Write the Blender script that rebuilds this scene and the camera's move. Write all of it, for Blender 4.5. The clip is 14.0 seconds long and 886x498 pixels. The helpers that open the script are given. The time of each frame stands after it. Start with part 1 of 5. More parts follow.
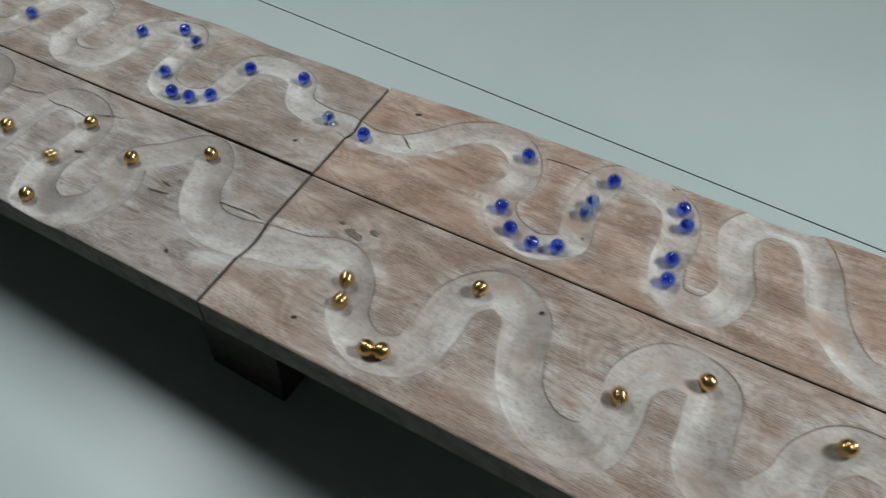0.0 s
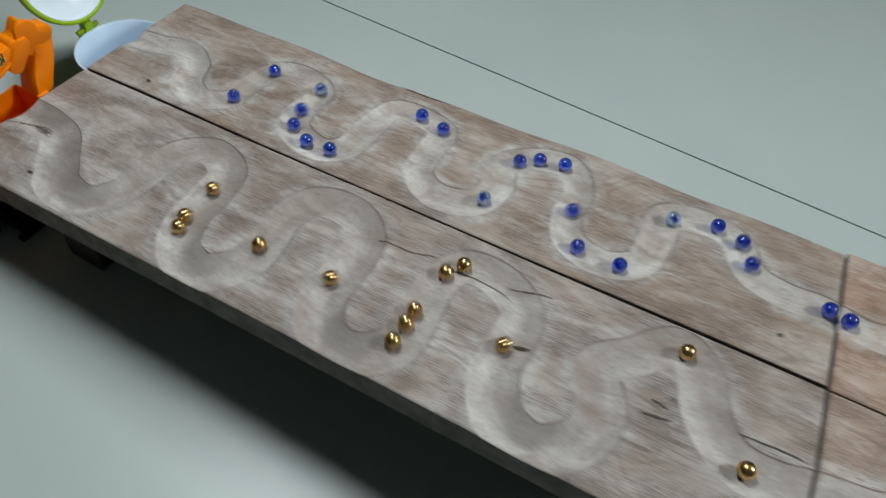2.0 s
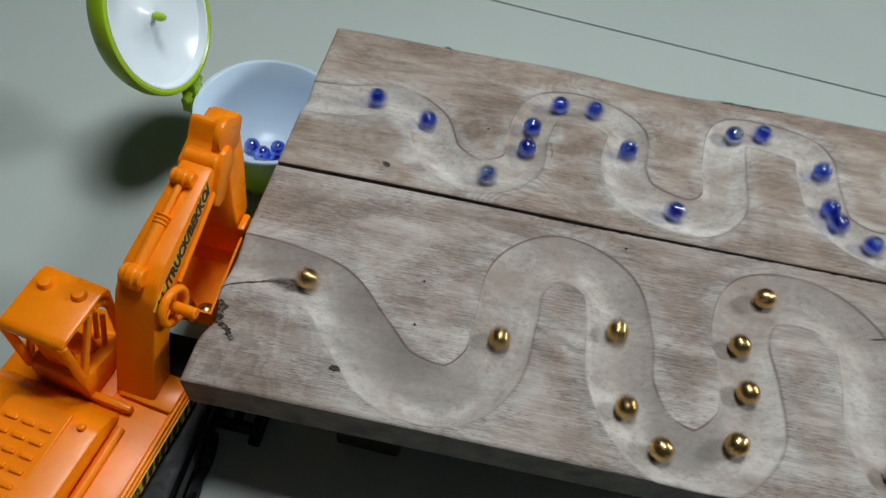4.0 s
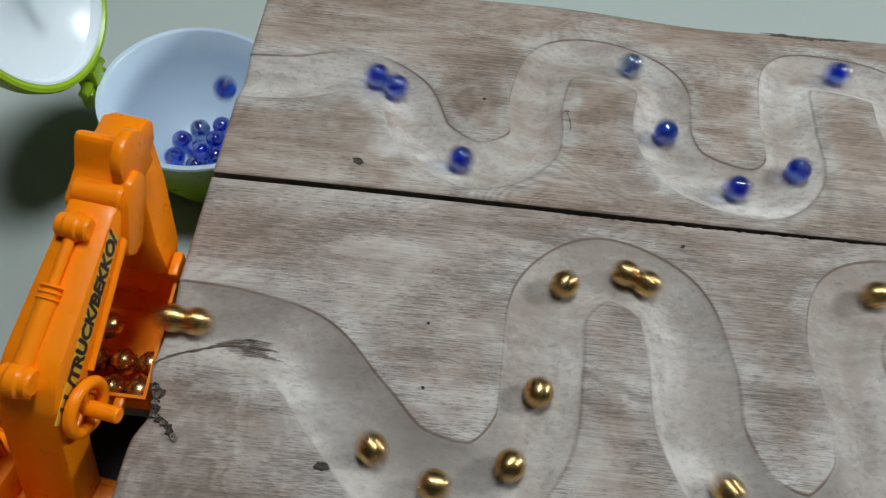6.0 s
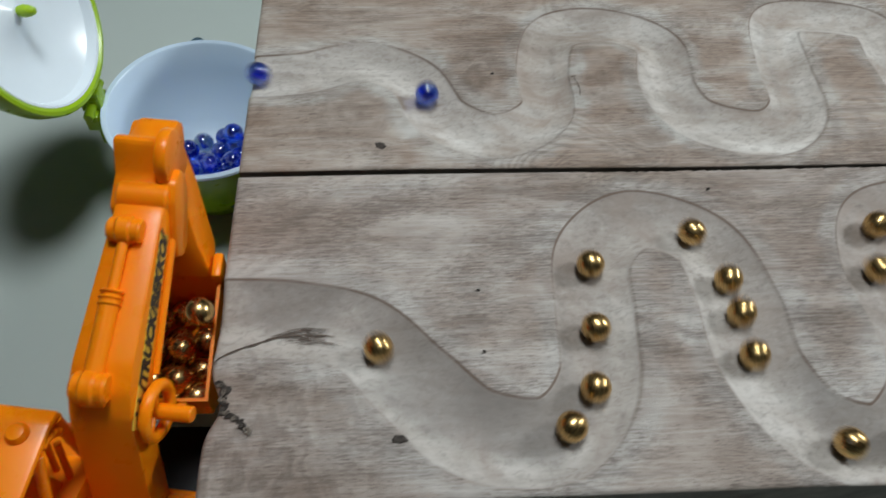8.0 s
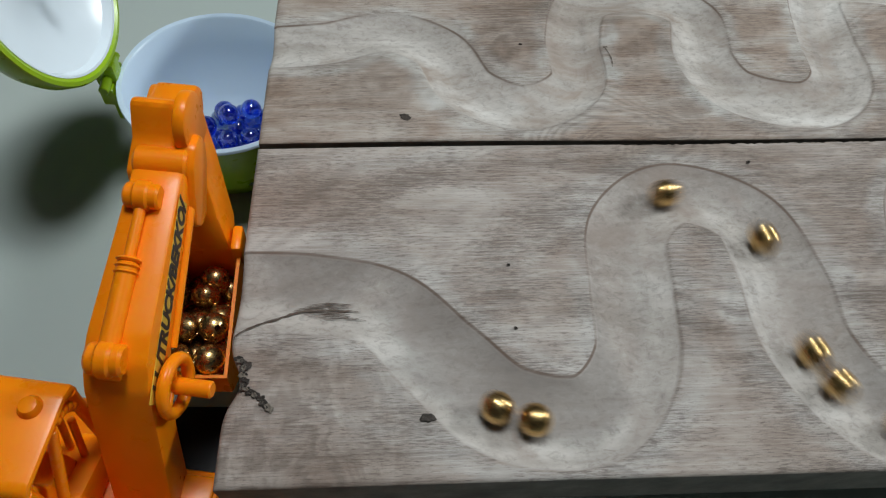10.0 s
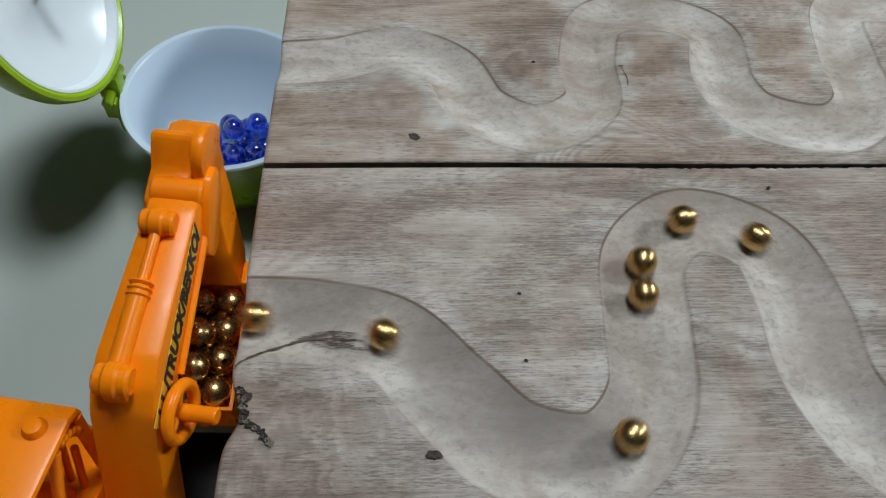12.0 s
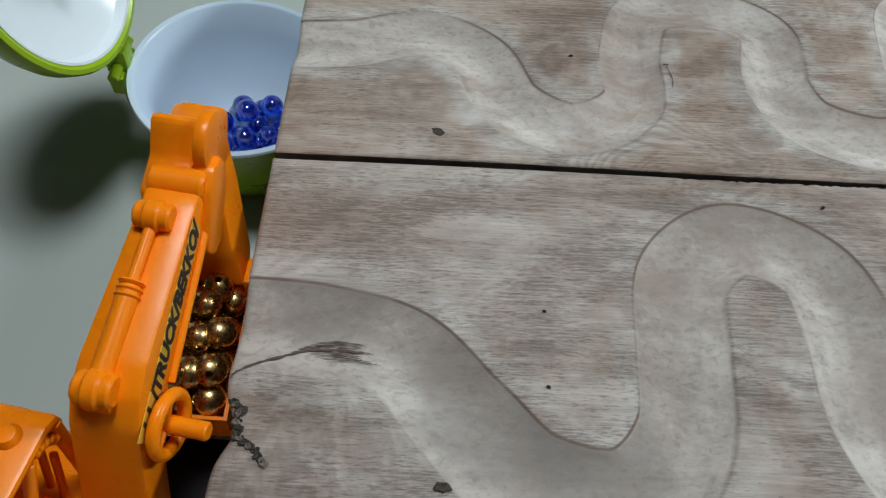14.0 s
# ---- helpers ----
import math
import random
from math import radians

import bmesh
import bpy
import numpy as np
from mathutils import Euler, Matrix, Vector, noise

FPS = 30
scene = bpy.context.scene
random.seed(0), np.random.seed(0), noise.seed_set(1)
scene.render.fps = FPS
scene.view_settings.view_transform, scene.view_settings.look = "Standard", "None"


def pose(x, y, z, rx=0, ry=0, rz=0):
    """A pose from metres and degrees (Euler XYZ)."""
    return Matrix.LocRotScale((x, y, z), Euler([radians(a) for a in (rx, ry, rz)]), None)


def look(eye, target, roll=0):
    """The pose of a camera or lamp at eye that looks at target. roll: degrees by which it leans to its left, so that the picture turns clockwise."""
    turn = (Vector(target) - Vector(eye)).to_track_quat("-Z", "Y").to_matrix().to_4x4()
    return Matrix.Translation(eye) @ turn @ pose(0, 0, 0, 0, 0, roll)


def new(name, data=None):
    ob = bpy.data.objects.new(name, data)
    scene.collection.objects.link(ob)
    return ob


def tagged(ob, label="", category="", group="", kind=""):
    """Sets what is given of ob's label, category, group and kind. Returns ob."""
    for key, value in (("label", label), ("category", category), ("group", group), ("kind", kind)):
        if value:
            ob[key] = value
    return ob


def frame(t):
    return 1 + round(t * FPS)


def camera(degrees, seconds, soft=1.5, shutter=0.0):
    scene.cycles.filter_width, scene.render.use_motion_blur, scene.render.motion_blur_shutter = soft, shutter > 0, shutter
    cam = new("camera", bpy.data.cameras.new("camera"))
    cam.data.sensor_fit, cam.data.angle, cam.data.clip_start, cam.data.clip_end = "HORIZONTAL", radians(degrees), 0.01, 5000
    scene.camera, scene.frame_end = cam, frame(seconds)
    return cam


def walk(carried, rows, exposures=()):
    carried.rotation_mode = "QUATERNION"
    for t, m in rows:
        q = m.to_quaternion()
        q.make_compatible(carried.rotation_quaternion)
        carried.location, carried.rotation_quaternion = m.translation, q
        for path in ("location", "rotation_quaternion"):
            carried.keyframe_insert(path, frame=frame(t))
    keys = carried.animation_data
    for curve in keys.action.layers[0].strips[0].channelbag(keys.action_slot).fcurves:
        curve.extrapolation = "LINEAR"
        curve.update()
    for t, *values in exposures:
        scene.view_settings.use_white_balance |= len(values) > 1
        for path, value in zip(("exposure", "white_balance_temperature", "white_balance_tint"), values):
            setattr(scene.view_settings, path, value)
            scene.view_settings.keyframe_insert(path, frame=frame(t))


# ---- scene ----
cam = camera(63.2, 14.0, soft=1.2, shutter=0.5)
PATH = [
    (0, 0.9718, -0.3326, 0.5744, 39.76, -3.50, 29.75),
    (0.5, 0.9217, -0.3451, 0.5807, 40.65, -3.26, 29.64),
    (1, 0.8547, -0.3585, 0.5909, 40.86, -3.39, 31.68),
    (1.5, 0.6906, -0.3641, 0.5831, 40.57, -4.65, 30.66),
    (2, 0.5352, -0.3470, 0.5562, 38.88, -5.59, 29.18),
    (2.5, 0.4078, -0.3221, 0.5344, 37.76, -4.42, 25.55),
    (3, 0.2809, -0.3100, 0.5039, 37.46, -5.03, 20.59),
    (3.5, 0.1634, -0.2846, 0.4665, 37.38, -6.71, 13.70),
    (3.7, 0.1223, -0.2861, 0.4558, 36.58, -8.28, 12.13),
    (5.8, 0.0849, -0.1857, 0.3781, 30.23, -7.20, 5.22),
    (6, 0.0878, -0.1901, 0.3769, 30.68, -7.27, 4.87),
    (6.5, 0.0934, -0.1902, 0.3732, 30.02, -7.12, 4.42),
    (7, 0.0872, -0.1841, 0.3780, 29.80, -6.99, 4.15),
    (7.5, 0.0863, -0.1887, 0.3832, 30.22, -6.90, 2.81),
    (8, 0.0578, -0.2089, 0.3663, 32.76, -5.73, -2.66),
    (8.2, 0.0531, -0.2118, 0.3618, 32.36, -5.19, -2.07),
    (10.5, 0.0520, -0.2076, 0.3495, 32.54, -5.11, -1.93),
    (11, 0.0469, -0.2011, 0.3536, 32.70, -5.60, -1.60),
    (11.5, 0.0494, -0.1989, 0.3517, 32.38, -5.81, -0.83),
    (12, 0.0523, -0.1967, 0.3467, 32.55, -5.05, -1.05),
    (12.5, 0.0537, -0.1948, 0.3432, 32.36, -5.59, -1.04),
    (13, 0.0533, -0.1875, 0.3390, 31.41, -6.23, -0.40),
    (13.5, 0.0524, -0.1819, 0.3322, 31.23, -5.97, 0.71),
    (14, 0.0515, -0.1766, 0.3314, 30.95, -5.67, 2.14),
]
walk(cam, [(t, pose(x, y, z, rx, ry, rz)) for t, x, y, z, rx, ry, rz in PATH], [(0.0, -0.17, 6350, 8.5), (1.6, -0.15, 6400, 8.5), (3.0, -0.04, 6500, 10), (3.7, -0.08, 6550, 10), (6.0, -0.08, 6450, 9), (14.0, -0.13, 6450, 9)])

# ---- light ----
world = bpy.data.worlds.new("room_air")
scene.world = world
world.use_nodes = True
world.node_tree.nodes["Background"].inputs[0].default_value = (0.80, 0.92, 1.0, 1)
world.node_tree.nodes["Background"].inputs[1].default_value = 0.25

# hanging lamps: place of the bulb, the spot it is turned to, its width, watts
LAMPS = [((0.09, 0.15, 1.15), (0.40, -0.10, 0.1), 0.33, 7.2), ((1.95, 0.52, 1.40), (0.6, 0.0, 0.1), 0.36, 23.0)]


# ---- materials ----
def material(name, colour=(0.5, 0.5, 0.5), rough=0.5, metal=0.0, **more):
    m = bpy.data.materials.new(name)
    m.use_nodes = True
    s = m.node_tree.nodes["Principled BSDF"].inputs
    s["Base Color"].default_value, s["Roughness"].default_value, s["Metallic"].default_value = (*colour, 1), rough, metal
    for key, value in more.items():
        s[key.replace("_", " ")].default_value = value
    return m


class Graph:
    """Short hand for building a node tree."""

    def __init__(self, m):
        self.m, self.nodes, self.links = m, m.node_tree.nodes, m.node_tree.links
        self.out = self.nodes["Principled BSDF"]

    def add(self, kind, **values):
        n = self.nodes.new(kind)
        for key, value in values.items():
            sock = n.inputs.get(key.replace("_", " "))
            if isinstance(value, bpy.types.NodeSocket):
                self.links.new(value, sock)
            else:
                sock.default_value = value
        return n

    def coords(self, scale=(1, 1, 1), rotate=(0, 0, 0), kind="Object", shift=None):
        c = self.nodes.new("ShaderNodeTexCoord").outputs[kind]
        n = self.add("ShaderNodeMapping", Vector=c, Scale=scale, Rotation=rotate)
        if shift is not None:
            self.links.new(shift, n.inputs["Location"])
        return n.outputs[0]

    def noise(self, vector, scale, detail=4.0, rough=0.55, distort=0.0):
        return self.add("ShaderNodeTexNoise", Vector=vector, Scale=scale, Detail=detail, Roughness=rough, Distortion=distort).outputs["Fac"]

    def ramp(self, fac, *stops):
        n = self.add("ShaderNodeValToRGB", Fac=fac)
        e = n.color_ramp.elements
        while len(e) < len(stops):
            e.new(0.5)
        for el, (p, col) in zip(e, stops):
            el.position, el.color = p, (*col, 1) if len(col) == 3 else col
        return n.outputs[0]

    def grey(self, fac, lo, hi, a=0.0, b=1.0):
        n = self.add("ShaderNodeMapRange", Value=fac)
        for i, v in enumerate((lo, hi, a, b)):
            n.inputs[i + 1].default_value = v
        return n.outputs[0]

    def mix(self, fac, a, b, blend="MIX"):
        n = self.nodes.new("ShaderNodeMix")
        n.data_type, n.blend_type = "RGBA", blend
        for sock, v in ((n.inputs[0], fac), (n.inputs[6], a), (n.inputs[7], b)):
            if isinstance(v, bpy.types.NodeSocket):
                self.links.new(v, sock)
            else:
                sock.default_value = (*v, 1) if isinstance(v, tuple) and len(v) == 3 else v
        return n.outputs[2]

    def calc(self, kind, a, b):
        n = self.nodes.new("ShaderNodeMath")
        n.operation = kind
        for sock, v in ((n.inputs[0], a), (n.inputs[1], b)):
            if isinstance(v, bpy.types.NodeSocket):
                self.links.new(v, sock)
            else:
                sock.default_value = v
        return n.outputs[0]

    def bump(self, height, strength, distance=0.001):
        b = self.add("ShaderNodeBump", Height=height, Strength=strength, Distance=distance)
        self.links.new(b.outputs[0], self.out.inputs["Normal"])

    def set(self, key, sock):
        self.links.new(sock, self.out.inputs[key])


def wood(name, light, mid, dark, seed, pink, figure, lit_dust, eyes=(), grey_spots=()):
    """Bleached hardwood: brushed flecks, brown stains, growth rings that the routed lanes cut through."""
    m = material(name, mid, 0.62)
    g = Graph(m)
    base = g.coords()
    sep = g.add("ShaderNodeSeparateXYZ", Vector=base)
    z = sep.outputs[2]

    def stored(key):
        n = g.nodes.new("ShaderNodeAttribute")
        n.attribute_name = key
        return n.outputs["Fac"]

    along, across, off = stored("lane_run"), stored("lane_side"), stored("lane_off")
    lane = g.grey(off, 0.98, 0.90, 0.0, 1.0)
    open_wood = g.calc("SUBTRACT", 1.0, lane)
    wide = g.noise(g.coords((13, 26, 9), (0, 0, 0.15)), 1.0 + 0.11 * seed, 4.0, 0.6, 1.2)
    stain = g.grey(wide, 0.40, 0.60, 0.0, 1.0)
    colour = g.mix(stain, light, pink)
    # the wood between the bends keeps its brown, the rim of the lanes is sanded pale
    rim = g.calc("ADD", off, g.calc("MULTIPLY", g.calc("SUBTRACT", g.noise(g.coords((26, 34, 20)), 1.0, 4.0, 0.6, 0.6), 0.5), 1.3))
    colour = g.mix(g.grey(rim, 1.25, 1.75, 0.0, 0.62 * figure), colour, pink)
    # growth rings: a bent field, cut deeper in the lanes
    hill = g.noise(g.coords((8, 13, 8), (0, 0, -0.1)), 1.0 + 0.17 * seed, 2.0, 0.4, 0.9)
    phase = g.calc("ADD", g.calc("MULTIPLY", hill, 125.0), g.calc("MULTIPLY", z, 2200.0))
    phase = g.calc("ADD", phase, g.calc("MULTIPLY", g.noise(g.coords((60, 60, 60)), 1.0, 3.0), 2.2))
    rings = g.grey(g.calc("SINE", phase, 0.0), -0.5, 1.0, 0.0, 1.0)
    near = g.grey(hill, 0.44, 0.60, 0.0, 1.0)
    colour = g.mix(g.calc("MULTIPLY", near, 0.55 * figure), colour, pink)
    colour = g.mix(g.calc("MULTIPLY", g.calc("MULTIPLY", rings, g.grey(near, 0.0, 1.0, 0.08, 0.50)), figure), colour, dark)
    # long soft bands, and bands across the grain
    bands = g.noise(g.coords((4, 60, 20)), 1.0, 5.0, 0.62, 0.9)
    colour = g.mix(g.grey(bands, 0.46, 0.68, 0.0, 0.42), colour, mid)
    colour = g.mix(g.grey(g.noise(g.coords((95, 7, 20)), 1.0, 3.0, 0.6, 0.3), 0.48, 0.68, 0.0, 0.28), colour, mid)
    # wavy growth lines along the plank
    bend = g.noise(g.coords((7, 12, 7), (0, 0, 0.2)), 1.0, 3.0, 0.5, 0.5)
    wave = g.calc("SINE", g.calc("ADD", g.calc("MULTIPLY", sep.outputs[1], 640.0), g.calc("MULTIPLY", bend, 52.0)), 0.0)
    lines = g.calc("MULTIPLY", g.grey(wave, 0.0, 1.0, 0.0, 1.0), g.grey(g.noise(g.coords((11, 24, 11), (0, 0, -0.3)), 1.0, 3.0), 0.44, 0.64, 0.02, 0.46))
    colour = g.mix(g.calc("MULTIPLY", lines, g.grey(open_wood, 0.0, 1.0, 0.35, 1.0)), colour, dark)
    # short brushed flecks, thick in the stained parts
    crowd = g.noise(g.coords((20, 34, 20), (0, 0, 0.3)), 1.0, 3.0, 0.6)
    fleck = g.noise(g.coords((230, 1500, 90)), 1.0, 4.0, 0.7)
    lift = g.calc("ADD", fleck, g.calc("MULTIPLY", g.calc("ADD", crowd, g.calc("MULTIPLY", wide, 0.5)), 0.62))
    flecks = g.calc("MULTIPLY", g.grey(lift, 0.95, 1.09, 0.0, 0.72), g.grey(open_wood, 0.0, 1.0, 0.10, 1.0))
    colour = g.mix(flecks, colour, dark)
    fibre = g.noise(g.coords((45, 980, 60)), 1.0, 5.0, 0.72)
    colour = g.mix(g.calc("MULTIPLY", g.grey(fibre, 0.44, 0.70, 0.0, 0.52), g.grey(open_wood, 0.0, 1.0, 0.15, 1.0)), colour, (0.60, 0.59, 0.57))
    # curly grain round knots and grown-in places
    for ex, ey, er, force in eyes:
        flat = g.add("ShaderNodeCombineXYZ", X=sep.outputs[0], Y=sep.outputs[1])
        away = g.nodes.new("ShaderNodeVectorMath")
        away.operation = "DISTANCE"
        g.links.new(flat.outputs[0], away.inputs[0])
        away.inputs[1].default_value = (ex, ey, 0)
        d = g.calc("ADD", away.outputs["Value"], g.calc("MULTIPLY", g.noise(g.coords((34, 18, 30)), 1.0, 4.0, 0.6, 0.8), er * 1.7))
        curl = g.grey(g.calc("SINE", g.calc("ADD", g.calc("MULTIPLY", d, 520.0), g.calc("MULTIPLY", fibre, 5.0)), 0.0), -0.9, 1.0, 0.30, 1.0)
        curl = g.calc("MULTIPLY", curl, g.grey(d, er * 2.3, er * 1.3, 0.0, force))
        colour = g.mix(g.calc("MULTIPLY", curl, g.grey(open_wood, 0.0, 1.0, 0.3, 1.0)), colour, dark)
    # pale raised fuzz from the cutter; one lane flank is painted as lit, the other as shaded
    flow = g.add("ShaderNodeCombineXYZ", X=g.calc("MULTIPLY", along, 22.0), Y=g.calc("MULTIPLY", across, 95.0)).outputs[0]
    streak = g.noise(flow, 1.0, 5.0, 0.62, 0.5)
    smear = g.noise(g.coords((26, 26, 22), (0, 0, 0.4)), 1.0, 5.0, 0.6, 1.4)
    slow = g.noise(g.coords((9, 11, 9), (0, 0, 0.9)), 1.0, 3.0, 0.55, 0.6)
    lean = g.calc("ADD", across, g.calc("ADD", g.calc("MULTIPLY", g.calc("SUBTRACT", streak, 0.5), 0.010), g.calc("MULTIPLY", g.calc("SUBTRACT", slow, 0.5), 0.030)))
    lit_fuzz = g.calc("MULTIPLY", g.grey(lean, 0.0015, -0.0070, max(0.08, 1.1 * lit_dust - 0.55), 1.0), g.grey(g.calc("ADD", g.calc("MULTIPLY", streak, 0.5), g.calc("MULTIPLY", smear, 0.5)), 0.38, 0.58, 0.25, 1.0))
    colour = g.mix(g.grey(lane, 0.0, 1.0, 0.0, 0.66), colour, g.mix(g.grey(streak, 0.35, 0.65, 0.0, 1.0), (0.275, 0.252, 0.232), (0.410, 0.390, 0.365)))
    # darker smooth track, with the shade of this flank put into its colour
    shaded_track = g.calc("MULTIPLY", g.calc("MULTIPLY", lane, g.grey(lean, -0.003, 0.004, 0.0, 1.0)), g.grey(smear, 0.38, 0.60, 0.35, 0.85))
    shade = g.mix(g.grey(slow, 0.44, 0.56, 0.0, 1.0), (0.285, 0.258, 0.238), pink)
    colour = g.mix(g.calc("MULTIPLY", shaded_track, 1.05 - 0.6 * lit_dust), colour, shade)
    colour = g.mix(g.calc("MULTIPLY", g.calc("MULTIPLY", lane, lit_fuzz), lit_dust), colour, (0.615, 0.595, 0.565))
    grain = g.noise(g.coords((260, 420, 260)), 1.0, 5.0, 0.7, 0.6)
    colour = g.mix(g.calc("MULTIPLY", lane, g.grey(grain, 0.50, 0.70, 0.0, 0.46)), colour, dark)
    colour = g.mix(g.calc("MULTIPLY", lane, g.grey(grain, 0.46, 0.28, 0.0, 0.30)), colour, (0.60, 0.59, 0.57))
    brown = g.calc("MULTIPLY", lane, g.grey(g.noise(g.coords((19, 23, 13), (0, 0, -0.6)), 1.0, 4.0, 0.6, 0.9), 0.50, 0.64, 0.0, 0.85))
    colour = g.mix(g.calc("MULTIPLY", brown, g.grey(streak, 0.35, 0.60, 0.3, 1.0)), colour, pink)
    # dark grey spots in the lanes, drawn towards one side
    for wx, wy, wr, force in grey_spots:
        spot = g.nodes.new("ShaderNodeVectorMath")
        spot.operation = "DISTANCE"
        g.links.new(g.add("ShaderNodeCombineXYZ", X=sep.outputs[0], Y=sep.outputs[1]).outputs[0], spot.inputs[0])
        spot.inputs[1].default_value = (wx, wy, 0)
        d = g.calc("ADD", spot.outputs["Value"], g.calc("MULTIPLY", g.calc("SUBTRACT", smear, 0.5), wr * 1.6))
        d = g.calc("SUBTRACT", d, g.calc("MULTIPLY", lean, 0.9))
        colour = g.mix(g.calc("MULTIPLY", lane, g.grey(d, wr * 1.15, wr * 0.55, 0.0, force)), colour, (0.185, 0.170, 0.158))
    # uneven bleaching over the whole board
    tone = g.noise(g.coords((9, 30, 9), (0, 0, 0.1)), 1.0 + 0.07 * seed, 5.0, 0.62, 1.0)
    colour = g.mix(1.0, colour, g.ramp(tone, (0.36, (1.16, 1.15, 1.14)), (0.50, (1.0, 0.97, 0.95)), (0.66, (0.79, 0.74, 0.70))), "MULTIPLY")
    patch = g.calc("MULTIPLY", g.grey(rim, 1.30, 1.60, 0.0, figure), g.grey(tone, 0.38, 0.56, 0.35, 1.0))
    colour = g.mix(patch, colour, g.mix(1.0, colour, (0.93, 0.83, 0.76), "MULTIPLY"))
    # thin dark brown line along the lip, strongest where the wood faces -y
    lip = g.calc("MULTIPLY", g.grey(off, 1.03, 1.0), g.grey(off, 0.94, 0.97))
    lip_line = g.calc("MULTIPLY", lip, g.grey(g.noise(base, 19.0, 2.0), 0.34, 0.54, 0.06, 0.85))
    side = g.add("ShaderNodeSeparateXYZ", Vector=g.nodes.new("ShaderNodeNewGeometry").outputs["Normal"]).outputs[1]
    lip_line = g.calc("MULTIPLY", lip_line, g.grey(side, 0.02, -0.12, 0.15, 1.0))
    colour = g.mix(lip_line, colour, (0.13, 0.08, 0.055))
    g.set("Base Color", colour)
    g.set("Roughness", g.grey(fibre, 0.2, 0.8, 0.5, 0.72))
    g.bump(g.calc("ADD", g.calc("MULTIPLY", g.calc("SUBTRACT", fibre, g.calc("MULTIPLY", flecks, 0.6)), open_wood), g.calc("MULTIPLY", g.calc("MULTIPLY", grain, lane), 0.35)), 0.36, 0.0007)
    return m


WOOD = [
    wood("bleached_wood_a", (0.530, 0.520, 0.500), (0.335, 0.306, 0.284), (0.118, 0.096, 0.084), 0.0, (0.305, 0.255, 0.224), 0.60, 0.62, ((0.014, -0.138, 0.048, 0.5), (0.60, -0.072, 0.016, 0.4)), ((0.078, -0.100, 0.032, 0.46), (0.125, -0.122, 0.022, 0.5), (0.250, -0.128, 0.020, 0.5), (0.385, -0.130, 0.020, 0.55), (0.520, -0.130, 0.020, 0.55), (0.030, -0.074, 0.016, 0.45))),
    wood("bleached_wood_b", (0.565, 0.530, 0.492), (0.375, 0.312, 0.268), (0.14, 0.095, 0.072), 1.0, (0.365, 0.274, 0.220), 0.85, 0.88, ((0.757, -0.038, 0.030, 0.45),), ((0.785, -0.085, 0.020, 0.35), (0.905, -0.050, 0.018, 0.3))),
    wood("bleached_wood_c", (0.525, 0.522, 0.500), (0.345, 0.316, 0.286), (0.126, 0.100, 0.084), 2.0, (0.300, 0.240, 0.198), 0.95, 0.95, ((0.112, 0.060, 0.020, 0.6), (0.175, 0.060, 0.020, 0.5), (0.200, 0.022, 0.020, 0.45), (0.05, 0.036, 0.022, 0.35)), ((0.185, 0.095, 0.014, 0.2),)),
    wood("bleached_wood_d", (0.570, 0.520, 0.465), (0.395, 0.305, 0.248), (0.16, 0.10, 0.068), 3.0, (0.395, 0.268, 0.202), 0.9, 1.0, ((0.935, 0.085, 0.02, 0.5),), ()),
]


def mottled(name, colour, rough, amount=0.08, scale=40.0, bump=0.0, **more):
    m = material(name, colour, rough, **more)
    g = Graph(m)
    n = g.noise(g.coords(), scale, 5.0)
    lo, hi = tuple(c * (1 - amount) for c in colour), tuple(min(1, c * (1 + amount)) for c in colour)
    g.set("Base Color", g.ramp(n, (0.3, lo), (0.7, hi)))
    g.set("Roughness", g.grey(g.noise(g.coords(), scale * 3, 3.0), 0.3, 0.7, rough * 0.85, min(1, rough * 1.15)))
    if bump:
        g.bump(g.noise(g.coords(), scale * 8, 2.0), bump, 0.0004)
    return m


TABLETOP = material("table_laminate", (0.50, 0.54, 0.52), 0.36)
tg = Graph(TABLETOP)
tg.set("Base Color", tg.ramp(tg.noise(tg.coords(), 2.5, 3.0), (0.3, (0.458, 0.522, 0.498)), (0.7, (0.502, 0.562, 0.533))))
tg.bump(tg.noise(tg.coords(), 1400.0, 2.0), 0.04, 0.0002)
# sawn plank sides, their colour darkened for the shade on the unlit front
SHADED_SAWN = mottled("shaded_sawn_edge", (0.15, 0.132, 0.115), 0.85, 0.35, 60.0, 0.5)
DARK = mottled("dark_gap", (0.02, 0.02, 0.02), 0.8)
SUPPORT = mottled("dark_wood_block", (0.035, 0.028, 0.022), 0.6, 0.2)
KNOT = mottled("dark_knot", (0.055, 0.044, 0.037), 0.8, 0.45, 700.0, 0.6)
GREY_KNOT = mottled("grey_knot", (0.16, 0.135, 0.11), 0.8, 0.4, 300.0, 0.5)
BARK = mottled("bark", (0.035, 0.028, 0.024), 0.9, 0.5, 500.0, 1.0)
CRACK = mottled("crack", (0.10, 0.075, 0.06), 0.9, 0.3, 300.0)
ORANGE = mottled("orange_plastic", (1.0, 0.255, 0.003), 0.30, 0.03, 30.0, 0.05, Specular_IOR_Level=0.28, Subsurface_Weight=0.45, Subsurface_Radius=(0.006, 0.003, 0.0005))
BLACK = mottled("black_plastic", (0.005, 0.005, 0.006), 0.5, 0.2, 60.0, Specular_IOR_Level=0.18)
GREEN = mottled("lime_plastic", (0.33, 0.52, 0.012), 0.30, 0.05, 30.0, 0.0, Subsurface_Weight=0.1, Subsurface_Radius=(0.002, 0.003, 0.0005))
